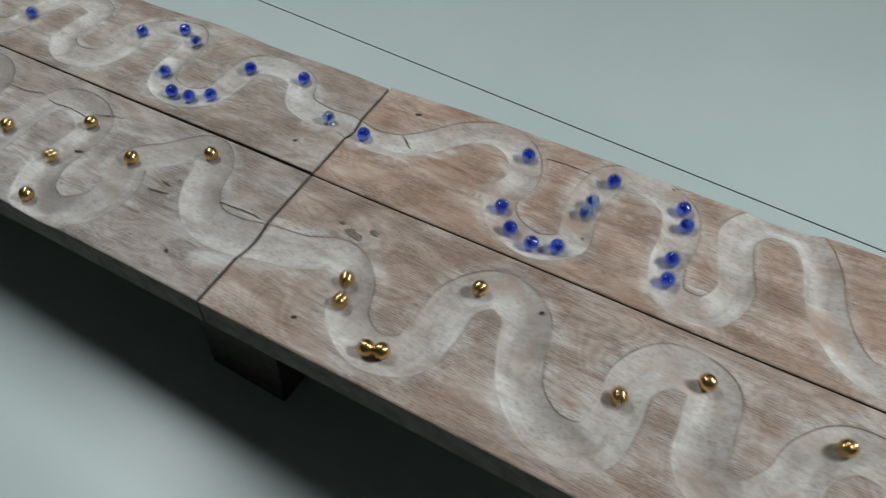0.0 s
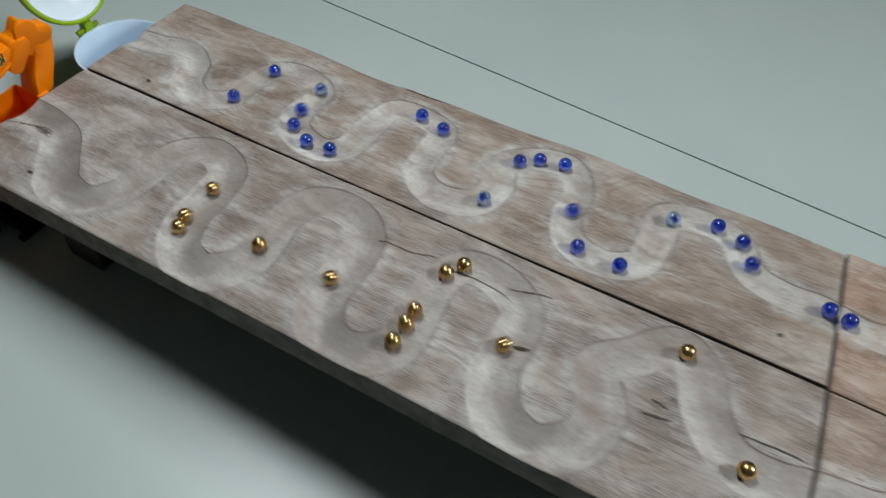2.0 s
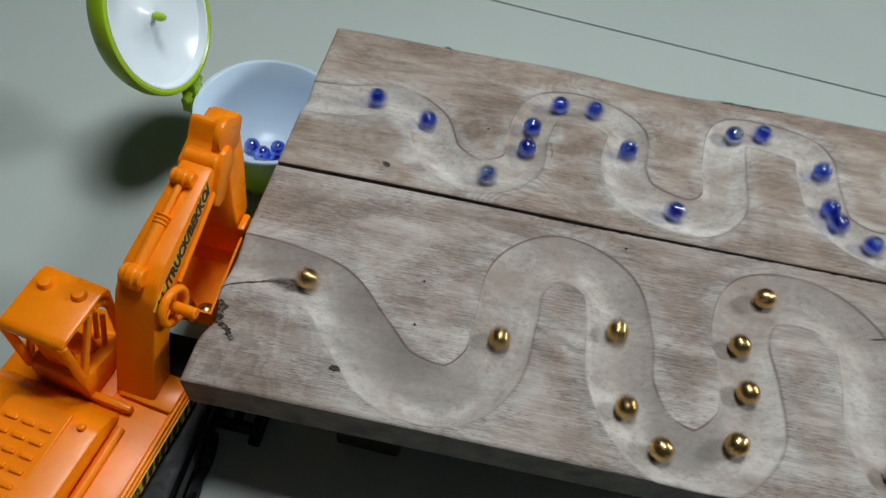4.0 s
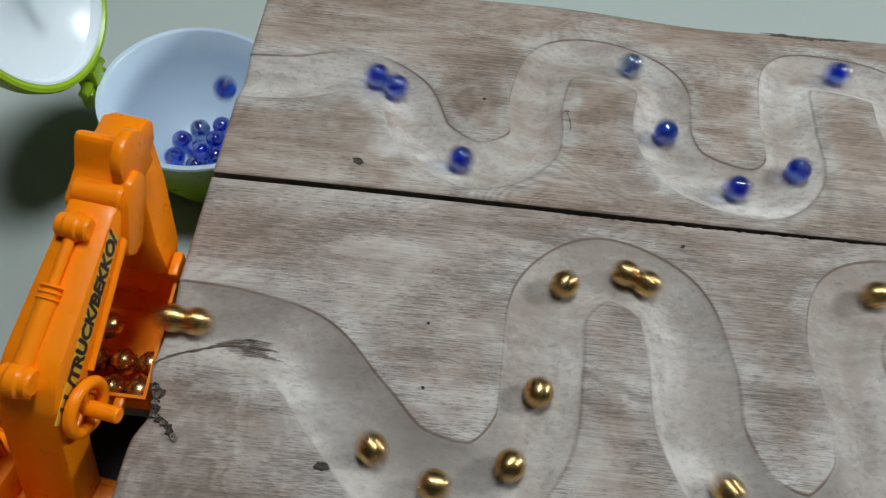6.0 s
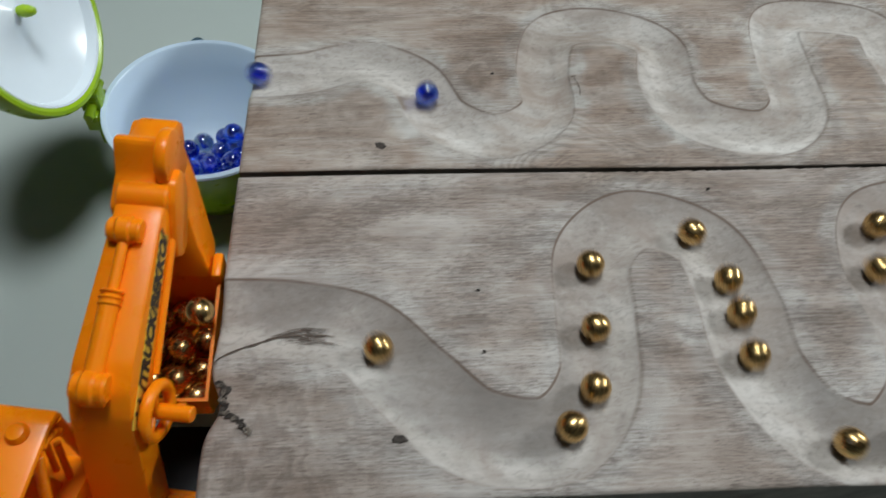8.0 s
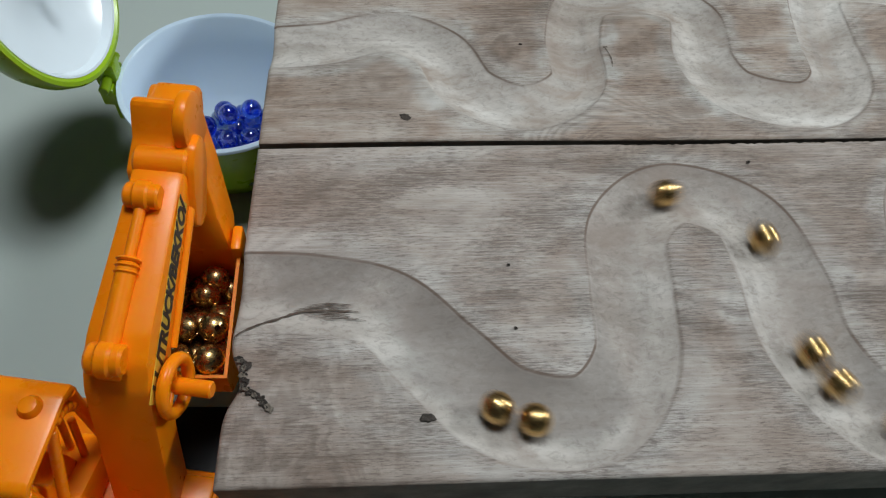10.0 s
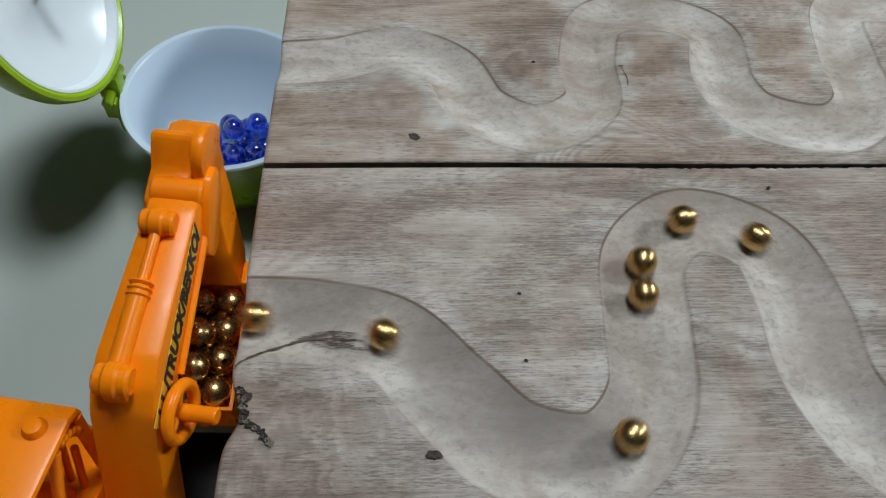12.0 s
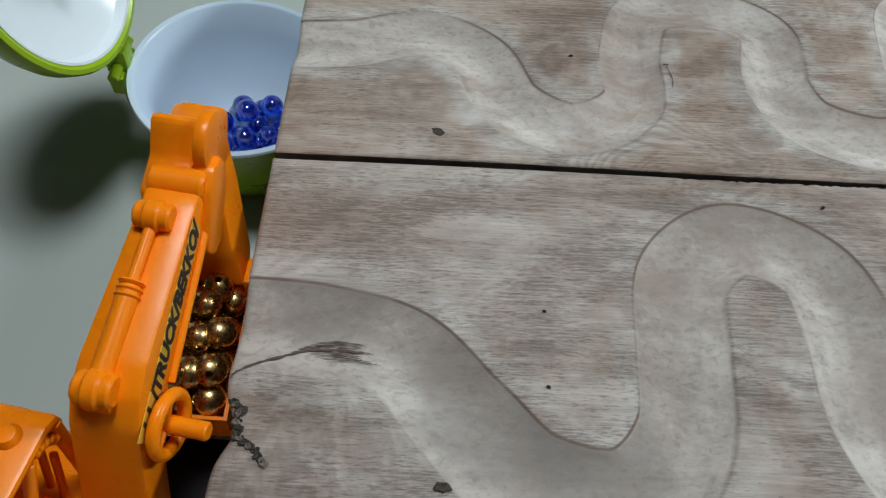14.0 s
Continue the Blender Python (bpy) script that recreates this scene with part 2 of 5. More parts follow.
WHITE = mottled("white_plastic", (0.76, 0.84, 0.90), 0.22, 0.02, 20.0)
# the white plastic again, with the bluish shade inside the bowl in its colour
SHADED_WHITE = mottled("shaded_white_plastic", (0.60, 0.74, 0.89), 0.34, 0.02, 3.0)
YELLOW = mottled("yellow_sticker", (0.72, 0.46, 0.05), 0.35, 0.05, 60.0)
INK = material("black_ink", (0.012, 0.011, 0.012), 0.45)
WALL = mottled("wall_paint", (0.24, 0.255, 0.25), 0.8, 0.03, 3.0)
FLOOR = mottled("floor_vinyl", (0.12, 0.115, 0.11), 0.5, 0.1, 5.0)
GOLD = material("gold_plating", (0.62, 0.41, 0.17), 0.17, 1.0)
gg = Graph(GOLD)
gg.set("Roughness", gg.grey(gg.noise(gg.coords(), 900.0, 3.0), 0.3, 0.7, 0.22, 0.33))
GLASS = material("blue_glass", (0.055, 0.175, 0.95), 0.02, 0.0, Transmission_Weight=0.97, IOR=1.5, Coat_Weight=1.0, Coat_IOR=1.8, Coat_Roughness=0.02)
PALE_GLASS = material("pale_blue_glass", (0.42, 0.62, 0.92), 0.02, 0.0, Transmission_Weight=0.98, IOR=1.5, Coat_Weight=1.0, Coat_IOR=1.8, Coat_Roughness=0.02)
SWIRL = material("blue_swirl", (0.015, 0.07, 0.72), 0.4)
TUBE = material("tube_glow", (1, 1, 1), 0.5)
TUBE.node_tree.nodes["Principled BSDF"].inputs["Emission Color"].default_value = (0.93, 0.98, 1.0, 1)
TUBE.node_tree.nodes["Principled BSDF"].inputs["Emission Strength"].default_value = 3.0


# ---- mesh helpers ----
def mesh_of(name, bm, mat, smooth=None):
    me = bpy.data.meshes.new(name)
    bm.normal_update()
    if smooth is not None:
        for e in bm.edges:
            e.smooth = len(e.link_faces) < 2 or e.calc_face_angle(0) < radians(smooth)
        for fc in bm.faces:
            fc.smooth = True
    bm.to_mesh(me)
    bm.free()
    me.materials.append(mat)
    return me


def part(name, bm, mat, parent=None, label="", at=None, smooth=None):
    ob = new(name, mesh_of(name, bm, mat, smooth))
    if parent is not None:
        ob.parent = parent
    if at is not None:
        ob.matrix_basis = at
    if label:
        ob["label"] = label
    return ob


def box(x0, x1, y0, y1, z0, z1, bevel=0.0, segments=2, bm=None):
    own = bmesh.new()
    bmesh.ops.create_cube(own, size=1)
    for v in own.verts:
        v.co = Vector(((x0 + x1) / 2 + v.co.x * (x1 - x0), (y0 + y1) / 2 + v.co.y * (y1 - y0), (z0 + z1) / 2 + v.co.z * (z1 - z0)))
    if bevel:
        bmesh.ops.bevel(own, geom=own.edges[:], offset=bevel, segments=segments, profile=0.5, affect="EDGES")
    return join(bm, own)


def join(bm, own, m=None):
    if m is not None:
        own.transform(m)
    if bm is None:
        return own
    tmp = bpy.data.meshes.new("tmp")
    own.to_mesh(tmp)
    own.free()
    bm.from_mesh(tmp)
    bpy.data.meshes.remove(tmp)
    return bm


def prism(points, x0, x1, bevel=0.0, bm=None, segments=2):
    """A side profile of (y, z) points drawn out from x0 to x1."""
    own = bmesh.new()
    a = [own.verts.new((x0, y, z)) for y, z in points]
    b = [own.verts.new((x1, y, z)) for y, z in points]
    own.faces.new(a)
    own.faces.new(b[::-1])
    for i in range(len(points)):
        j = (i + 1) % len(points)
        own.faces.new((a[j], a[i], b[i], b[j]))
    bmesh.ops.recalc_face_normals(own, faces=own.faces[:])
    if bevel:
        bmesh.ops.bevel(own, geom=own.edges[:], offset=bevel, segments=segments, profile=0.5, affect="EDGES")
    return join(bm, own)


def lathe(profile, steps=32, m=None, bm=None, closed=False):
    """Turns (radius, height) points round z."""
    own = bmesh.new()
    rings = []
    for r, z in profile:
        if r < 1e-6:
            rings.append([own.verts.new((0, 0, z))])
        else:
            rings.append([own.verts.new((r * math.cos(2 * math.pi * i / steps), r * math.sin(2 * math.pi * i / steps), z)) for i in range(steps)])
    pairs = list(zip(rings, rings[1:])) + ([(rings[-1], rings[0])] if closed else [])
    for a, b in pairs:
        for i in range(steps):
            j = (i + 1) % steps
            if len(a) == 1 and len(b) == 1:
                continue
            if len(a) == 1:
                own.faces.new((a[0], b[j], b[i]))
            elif len(b) == 1:
                own.faces.new((a[i], a[j], b[0]))
            else:
                own.faces.new((a[i], a[j], b[j], b[i]))
    bmesh.ops.recalc_face_normals(own, faces=own.faces[:])
    return join(bm, own, m)


def rod(a, b, r, bm=None, steps=16, r2=None):
    a, b = Vector(a), Vector(b)
    d = b - a
    m = Matrix.Translation(a) @ d.to_track_quat("Z", "Y").to_matrix().to_4x4()
    q = r if r2 is None else r2
    e = min(r, q) * 0.18
    n = d.length
    return lathe([(0, 0), (r - e, 0), (r, e), (q, n - e), (q - e, n), (0, n)], steps, m, bm)


def thing(name, label, category, at=None, group="", kind=""):
    ob = new(name)
    ob.empty_display_size = 0.02
    if at is not None:
        ob.matrix_basis = at
    return tagged(ob, label, category, group, kind)


def letters(text, size, mat, parent, at, name="lettering", label="", thick=0.00012, shear=0.0, wide=0.0, bold=0.0):
    cu = bpy.data.curves.new("tmp", "FONT")
    cu.body, cu.size, cu.extrude, cu.align_x, cu.align_y, cu.shear = text, size, thick, "CENTER", "CENTER", shear
    cu.resolution_u, cu.offset = 3, bold
    ob = bpy.data.objects.new("tmp", cu)
    scene.collection.objects.link(ob)
    bpy.context.view_layer.update()
    me = bpy.data.meshes.new_from_object(ob.evaluated_get(bpy.context.evaluated_depsgraph_get()))
    bpy.data.objects.remove(ob)
    me.name = name
    if wide:
        span = max(v.co.x for v in me.vertices) - min(v.co.x for v in me.vertices)
        me.transform(Matrix.Diagonal((wide / span, 1, 1, 1)))
    me.materials.clear()
    me.materials.append(mat)
    out = new(name, me)
    out.parent, out.matrix_basis = parent, at
    if label:
        out["label"] = label
    return out


# ---- the ramp's own space: x up the slope, y across, z out of the wood ----
SLOPE = math.degrees(math.atan(0.07))
RAMP = pose(0, 0, 0.09976, 0, -SLOPE, 0)
RADIUS = 0.006
DEEP = 0.0041

# routed lanes, from their mouths up the ramp
NEAR_LANE_A = [(-0.002, -0.0719), (0.0275, -0.0739), (0.0559, -0.0809), (0.0773, -0.1026), (0.0991, -0.1232), (0.1295, -0.1264), (0.1484, -0.1059), (0.1524, -0.0756), (0.1566, -0.0454), (0.1788, -0.0283), (0.2061, -0.0407), (0.2131, -0.0698), (0.2144, -0.0997), (0.2292, -0.1261), (0.2564, -0.1346), (0.2791, -0.114), (0.2818, -0.0864), (0.2794, -0.0545), (0.2919, -0.0306), (0.323, -0.0274), (0.3456, -0.0453), (0.3486, -0.0754), (0.3473, -0.1044), (0.362, -0.132), (0.3893, -0.1373), (0.4134, -0.1178), (0.4148, -0.0889), (0.414, -0.0585), (0.4241, -0.0308), (0.453, -0.0285), (0.4792, -0.0458), (0.4825, -0.074), (0.4822, -0.1038), (0.4971, -0.1297), (0.5253, -0.1378), (0.5493, -0.119), (0.5545, -0.0915), (0.5425, -0.0619), (0.5617, -0.0419), (0.5867, -0.0185), (0.6061, -0.0307), (0.6171, -0.0607), (0.6379, -0.0821), (0.6674, -0.0862), (0.6965, -0.0794)]
NEAR_LANE_B = [(0.7265, -0.0739), (0.756, -0.0628), (0.7777, -0.0783), (0.7907, -0.1066), (0.8165, -0.1217), (0.844, -0.1114), (0.8509, -0.0827), (0.8547, -0.053), (0.8761, -0.0325), (0.9024, -0.0439), (0.911, -0.0731), (0.9222, -0.0999), (0.9473, -0.1182), (0.9755, -0.1133), (0.9834, -0.0846), (0.9853, -0.0548), (1.005, -0.0322), (1.033, -0.0368), (1.036, -0.0665), (1.039, -0.0961), (1.066, -0.1062), (1.087, -0.0846), (1.098, -0.0561), (1.12, -0.0362), (1.149, -0.0415), (1.159, -0.07), (1.165, -0.0993), (1.19, -0.1145), (1.214, -0.0994), (1.222, -0.0695), (1.236, -0.0439), (1.265, -0.0391), (1.292, -0.0534), (1.32, -0.0648), (1.35, -0.068), (1.38, -0.0688)]
FAR_LANE_A = [(-0.0021, 0.0636), (0.027, 0.0664), (0.0566, 0.0742), (0.0816, 0.0616), (0.0953, 0.0347), (0.1217, 0.0222), (0.1471, 0.0373), (0.1492, 0.0675), (0.1595, 0.0945), (0.1887, 0.0998), (0.214, 0.0849), (0.2126, 0.0533), (0.2239, 0.0309), (0.2563, 0.0223), (0.276, 0.0374), (0.2786, 0.0691), (0.2848, 0.102), (0.3072, 0.1069), (0.3381, 0.098), (0.3407, 0.0696), (0.3456, 0.0396), (0.3706, 0.0252), (0.4005, 0.0326), (0.411, 0.0582), (0.4057, 0.0868), (0.4275, 0.1079), (0.4561, 0.1121), (0.474, 0.0896), (0.475, 0.0581), (0.4873, 0.034), (0.5182, 0.0274), (0.5421, 0.0422), (0.5465, 0.0717), (0.5492, 0.1007), (0.5783, 0.1102), (0.6043, 0.1029), (0.6214, 0.0759), (0.6485, 0.0676), (0.6789, 0.069), (0.7082, 0.062), (0.7373, 0.069), (0.7599, 0.0884), (0.7796, 0.1113), (0.8085, 0.1224), (0.8335, 0.1113)]
FAR_LANE_B = [(0.8458, 0.0835), (0.8394, 0.0538), (0.8524, 0.0297), (0.8816, 0.0195), (0.906, 0.0348), (0.9031, 0.0639), (0.904, 0.0946), (0.914, 0.1212), (0.9437, 0.1258), (0.9695, 0.1117), (0.9784, 0.0831), (0.9774, 0.0528), (0.9863, 0.0246), (1.014, 0.0223), (1.028, 0.0486), (1.022, 0.078), (1.018, 0.1077), (1.035, 0.1307), (1.065, 0.1288), (1.08, 0.1034), (1.086, 0.0742), (1.097, 0.0463), (1.117, 0.0249), (1.147, 0.0234), (1.166, 0.0448), (1.171, 0.0747), (1.179, 0.1035), (1.205, 0.1176), (1.233, 0.1067), (1.249, 0.082), (1.265, 0.0566), (1.291, 0.0417), (1.321, 0.0402), (1.35, 0.0451), (1.38, 0.0506)]
NEAR_LANE = NEAR_LANE_A + NEAR_LANE_B + [(1.46, -0.07), (1.62, -0.07), (1.80, -0.07)]
FAR_LANE = FAR_LANE_A + FAR_LANE_B + [(1.46, 0.05), (1.62, 0.05), (1.80, 0.05)]


def spline(points, step):
    """A Catmull-Rom curve through the points, cut into even steps; and the length along it."""
    p = np.array(points, float)
    q = np.vstack([2 * p[0] - p[1], p, 2 * p[-1] - p[-2]])
    u = (np.arange(12) / 12)[:, None]
    fine = [0.5 * (2 * b + (c - a) * u + (2 * a - 5 * b + 4 * c - d) * u**2 + (3 * b - a - 3 * c + d) * u**3) for a, b, c, d in zip(q, q[1:], q[2:], q[3:])]
    fine = np.vstack(fine + [p[-1:]])
    run = np.r_[0, np.cumsum(np.hypot(*np.diff(fine, axis=0).T))]
    s = np.linspace(0, run[-1], int(run[-1] / step) + 1)
    return np.stack([np.interp(s, run, fine[:, 0]), np.interp(s, run, fine[:, 1])], 1), s


NEAR_CURVE, NEAR_RUN = spline(NEAR_LANE, 0.0015)
FAR_CURVE, FAR_RUN = spline(FAR_LANE, 0.0015)


# ---- room ----
def build_room():
    def slab(name, *dims, mat=WALL, label=""):
        ob = part(name, box(*dims), mat)
        return tagged(ob, label or "plain grey painted room wall", "wall", kind="structure")

    slab("floor", -3.2, 3.8, -2.6, 3.2, -0.80, -0.72, mat=FLOOR, label="grey vinyl floor of the room")
    slab("ceiling", -3.2, 3.8, -2.6, 3.2, 1.72, 1.80, label="grey painted room ceiling")
    slab("wall_west", -3.2, -3.12, -2.6, 3.2, -0.72, 1.72)
    slab("wall_east", 3.72, 3.8, -2.6, 3.2, -0.72, 1.72)
    slab("wall_south", -3.12, 3.72, -2.6, -2.52, -0.72, 1.72)
    slab("wall_north", -3.12, 3.72, 3.12, 3.2, -0.72, 1.72)


def hanging_lamp(at, target, width, watts):
    aim = look(Vector(at), Vector(target))
    t = thing("hanging_lamp", "small white metal lamp hanging on a cord", "lamp", Matrix.Translation(at), "hanging lamps")
    turn = Matrix.Translation(at).inverted() @ aim
    r = width / 2
    shade = [(r + 0.006, 0.0), (r + 0.010, 0.0), (r + 0.006, 0.030), (r * 0.6, 0.075), (0.018, 0.095), (0, 0.095), (0, 0.090), (0.014, 0.090), (r * 0.55, 0.070), (r + 0.001, 0.028)]
    part("shade", lathe(shade, 40, closed=True), WHITE, t, at=turn, smooth=40)
    part("diffuser", lathe([(0, 0.012), (r, 0.012), (r, 0.018), (0, 0.018)], 40), TUBE, t, at=turn, smooth=40)
    neck = turn @ Vector((0, 0, 0.090))
    part("cord", rod(neck, (neck.x, neck.y, 1.72 - at[2]), 0.003), DARK, t, smooth=40)
    data = bpy.data.lights.new("lamp_light", "AREA")
    data.shape, data.size, data.energy, data.color = "DISK", width, watts, (0.93, 0.985, 1.0)
    lamp = new("lamp_light", data)
    lamp.matrix_basis = aim @ pose(0, 0, 0.006)


def work_table(y0, y1, label):
    t = thing("table", label, "table", pose(0.4, (y0 + y1) / 2, 0), "tables pushed together")
    w, d = 1.6, (y1 - y0) / 2
    part("tabletop", box(-w, w, -d, d, -0.028, 0, 0.0004), TABLETOP, t)
    for sx in (-1, 1):
        for sy in (-1, 1):
            part("leg", rod((sx * (w - 0.08), sy * (d - 0.08), -0.72), (sx * (w - 0.08), sy * (d - 0.08), -0.028), 0.02), DARK, t, smooth=40)


build_room()
for row in LAMPS:
    hanging_lamp(*row)
LINE_Y = 0.358
work_table(-0.85, LINE_Y - 0.0012, "pale grey-green laminate table under the ramp")
work_table(LINE_Y + 0.0012, 1.55, "pale grey-green laminate table behind the first")


# ---- planks with routed lanes ----
def lane_field(xs, ys, curve, run, half):
    """Over the grid: how far from the lane's middle (1 at its lip), on which side, and how far along."""
    shape = (len(xs), len(ys))
    far, side, along = np.full(shape, 3.0), np.zeros(shape), np.zeros(shape)
    reach = half * 2.6
    ways = np.gradient(curve, axis=0)
    ways /= np.hypot(*ways.T)[:, None]
    for k, (px, py) in enumerate(curve):
        loose = half * (1 + 0.05 * math.sin(k * 0.031) + 0.035 * math.sin(k * 0.087 + 1))
        i0, i1 = np.searchsorted(xs, (px - reach, px + reach))
        j0, j1 = np.searchsorted(ys, (py - reach, py + reach))
        if i0 < i1 and j0 < j1:
            dx, dy = xs[i0:i1, None] - px, ys[None, j0:j1] - py
            d = np.hypot(dx, dy) / loose
            new_best = d < far[i0:i1, j0:j1]
            far[i0:i1, j0:j1][new_best] = d[new_best]
            side[i0:i1, j0:j1][new_best] = (dy * ways[k, 0] - dx * ways[k, 1])[new_best]
            along[i0:i1, j0:j1][new_best] = run[k]
    return far, side, along


def lane_depth(far):
    """A hollow with a small sharp lip."""
    lip = 0.0003 * np.clip((1.02 - far) / 0.05, 0, 1)
    return lip + (DEEP - 0.0003) * (1 - np.minimum(1, far) ** 1.7)


def plank(x0, x1, y0, y1, curve, run, half, mat, label, back_wave=0.0, skew=(0.0, 0.0), step=0.0013, ragged=None, notch=None, pinch=0.0):
    nx, ny = int((x1 - x0) / step) + 1, int((y1 - y0) / step) + 1
    xs, ys = np.linspace(x0, x1, nx), np.linspace(y0, y1, ny)
    gx, gy = np.meshgrid(xs, ys, indexing="ij")
    far, side, along = lane_field(xs, ys, curve, run, half)
    depth = lane_depth(far)
    rim = np.minimum(np.minimum(gx - x0, x1 - gx), np.minimum(gy - y0, y1 - gy))
    z = -depth - 0.0010 * np.exp(-rim / 0.0009)
    z += 0.00035 * np.sin(gx * 23 + 3 * gy) * np.cos(gy * 41)
    v = (gy - y0) / (y1 - y0)
    wave = back_wave * (np.sin(gx * 17.0) + 0.6 * np.sin(gx * 41.0 + 1.0)) * v**6
    if ragged:
        a, b = ragged
        rough = np.random.default_rng(7)
        torn = np.interp(xs, np.linspace(x0, x1, 420), rough.random(420) ** 2.5) + 0.5 * np.interp(xs, np.linspace(x0, x1, 1300), rough.random(1300) ** 3)
        wave = wave - 0.0008 * torn[:, None] * np.clip((gx - a) * 60, 0, 1) * np.clip((b - gx) * 60, 0, 1) * v**30
    wave = wave - pinch * np.exp(-(((gx - 0.33) / 0.17) ** 2)) * (1 - v) ** 8
    if notch:
        ny0, deep, wide = notch
        gx = gx + deep * np.exp(-(((gy - ny0) / wide) ** 2)) * np.exp(-(gx - x0) / 0.012)
    gx2 = gx + (skew[0] + (skew[1] - skew[0]) * (gx - x0) / (x1 - x0)) * (gy - 0.0)
    top = np.stack([gx2, gy + wave, z], -1).reshape(-1, 3)
    idx = np.arange(nx * ny).reshape(nx, ny)
    quads = np.stack([idx[:-1, :-1], idx[1:, :-1], idx[1:, 1:], idx[:-1, 1:]], -1).reshape(-1, 4)
    ring = np.r_[idx[:, 0], idx[-1, 1:], idx[-2::-1, -1], idx[0, -2:0:-1]]
    low = top[ring].copy()
    low[:, 2] = -0.025
    base = len(top)
    k = np.arange(len(ring))
    skirt = np.stack([ring[k], base + k, base + (k + 1) % len(ring), ring[(k + 1) % len(ring)]], -1)
    me = bpy.data.meshes.new("plank")
    me.from_pydata(np.vstack([top, low]).tolist(), [], quads.tolist() + skirt.tolist() + [list(range(base + len(ring) - 1, base - 1, -1))])
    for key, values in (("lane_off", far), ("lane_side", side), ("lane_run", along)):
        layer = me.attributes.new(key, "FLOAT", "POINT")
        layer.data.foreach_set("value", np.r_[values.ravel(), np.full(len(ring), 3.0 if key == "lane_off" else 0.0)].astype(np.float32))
    flat = np.ones(len(me.polygons), bool)
    flat[len(quads):] = False
    me.polygons.foreach_set("use_smooth", flat)
    me.materials.append(mat)
    me.materials.append(SHADED_SAWN)
    sides = np.zeros(len(me.polygons), np.int32)
    sides[len(quads):] = 1
    me.polygons.foreach_set("material_index", sides)
    ob = new("plank", me)
    ob.matrix_basis = RAMP
    return tagged(ob, label, "wooden plank", "planks of the marble ramp")


SEAM = 0.6868
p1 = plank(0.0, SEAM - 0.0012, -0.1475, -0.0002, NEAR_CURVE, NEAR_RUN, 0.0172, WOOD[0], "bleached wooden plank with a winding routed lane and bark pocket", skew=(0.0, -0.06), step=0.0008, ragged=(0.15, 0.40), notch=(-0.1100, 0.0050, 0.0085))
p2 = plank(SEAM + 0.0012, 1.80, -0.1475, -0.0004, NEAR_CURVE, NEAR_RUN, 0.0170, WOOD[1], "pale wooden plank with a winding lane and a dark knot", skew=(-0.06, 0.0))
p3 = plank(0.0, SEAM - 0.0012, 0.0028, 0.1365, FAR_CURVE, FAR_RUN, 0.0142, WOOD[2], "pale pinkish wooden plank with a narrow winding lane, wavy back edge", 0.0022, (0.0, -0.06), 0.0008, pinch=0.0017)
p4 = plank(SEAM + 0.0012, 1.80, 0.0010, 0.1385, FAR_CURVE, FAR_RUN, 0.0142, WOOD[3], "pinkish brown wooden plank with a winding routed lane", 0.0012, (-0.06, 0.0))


def support(x0, x1, z1, label):
    ob = part("support_block", box(x0, x1, -0.125, 0.115, 0, z1, 0.002), SUPPORT)
    return tagged(ob, label, "wooden block", "blocks under the ramp")


support(0.075, 0.115, 0.0795, "dark wooden block under the low end of the ramp")
support(0.655, 0.735, 0.1193, "black wooden block under the joint of the planks")
support(1.62, 1.70, 0.1855, "dark wooden block under the high end of the ramp")


def sunk(x, y):
    """How deep the lanes lie under a point of the ramp."""
    curve, half = (NEAR_CURVE, 0.0172) if y < 0 else (FAR_CURVE, 0.0142)
    return float(lane_depth(np.hypot(curve[:, 0] - x, curve[:, 1] - y).min() / half))


def blotch(x, y, rx, ry, mat, parent, name, seed, z=0.0008, label=""):
    """A small uneven inclusion set into the wood."""
    r = random.Random(seed)
    bm = bmesh.new()
    rx, ry = rx * 0.8, ry * 0.8
    n = 26
    turn = r.uniform(-0.5, 0.5)
    rings = []
    for size, lift in ((1.0, -0.0004), (0.72, 0.0), (0.4, -0.0002)):
        ring = []
        for i in range(n):
            a = 6.2832 * i / n
            wobble = 1 + 0.22 * math.sin(2 * a + seed) + 0.12 * math.sin(5 * a + 2 * seed) + r.uniform(-0.08, 0.08)
            u, v = rx * size * wobble * math.cos(a), ry * size * wobble * math.sin(a)
            px, py = x + u * math.cos(turn) - v * math.sin(turn) * 0.4, y + v * math.cos(turn) + u * math.sin(turn) * 0.4
            ring.append(bm.verts.new((px, py, z + lift + r.uniform(-0.00015, 0.00015) - sunk(px, py))))
        rings.append(ring)
    mid = bm.verts.new((x, y, z - 0.0004 - sunk(x, y)))
    for outer, inner in zip(rings, rings[1:]):
        for i in range(n):
            j = (i + 1) % n
            bm.faces.new((outer[i], outer[j], inner[j], inner[i]))
    for i in range(n):
        bm.faces.new((rings[-1][i], rings[-1][(i + 1) % n], mid))
    return part(name, bm, mat, parent, label, smooth=60)


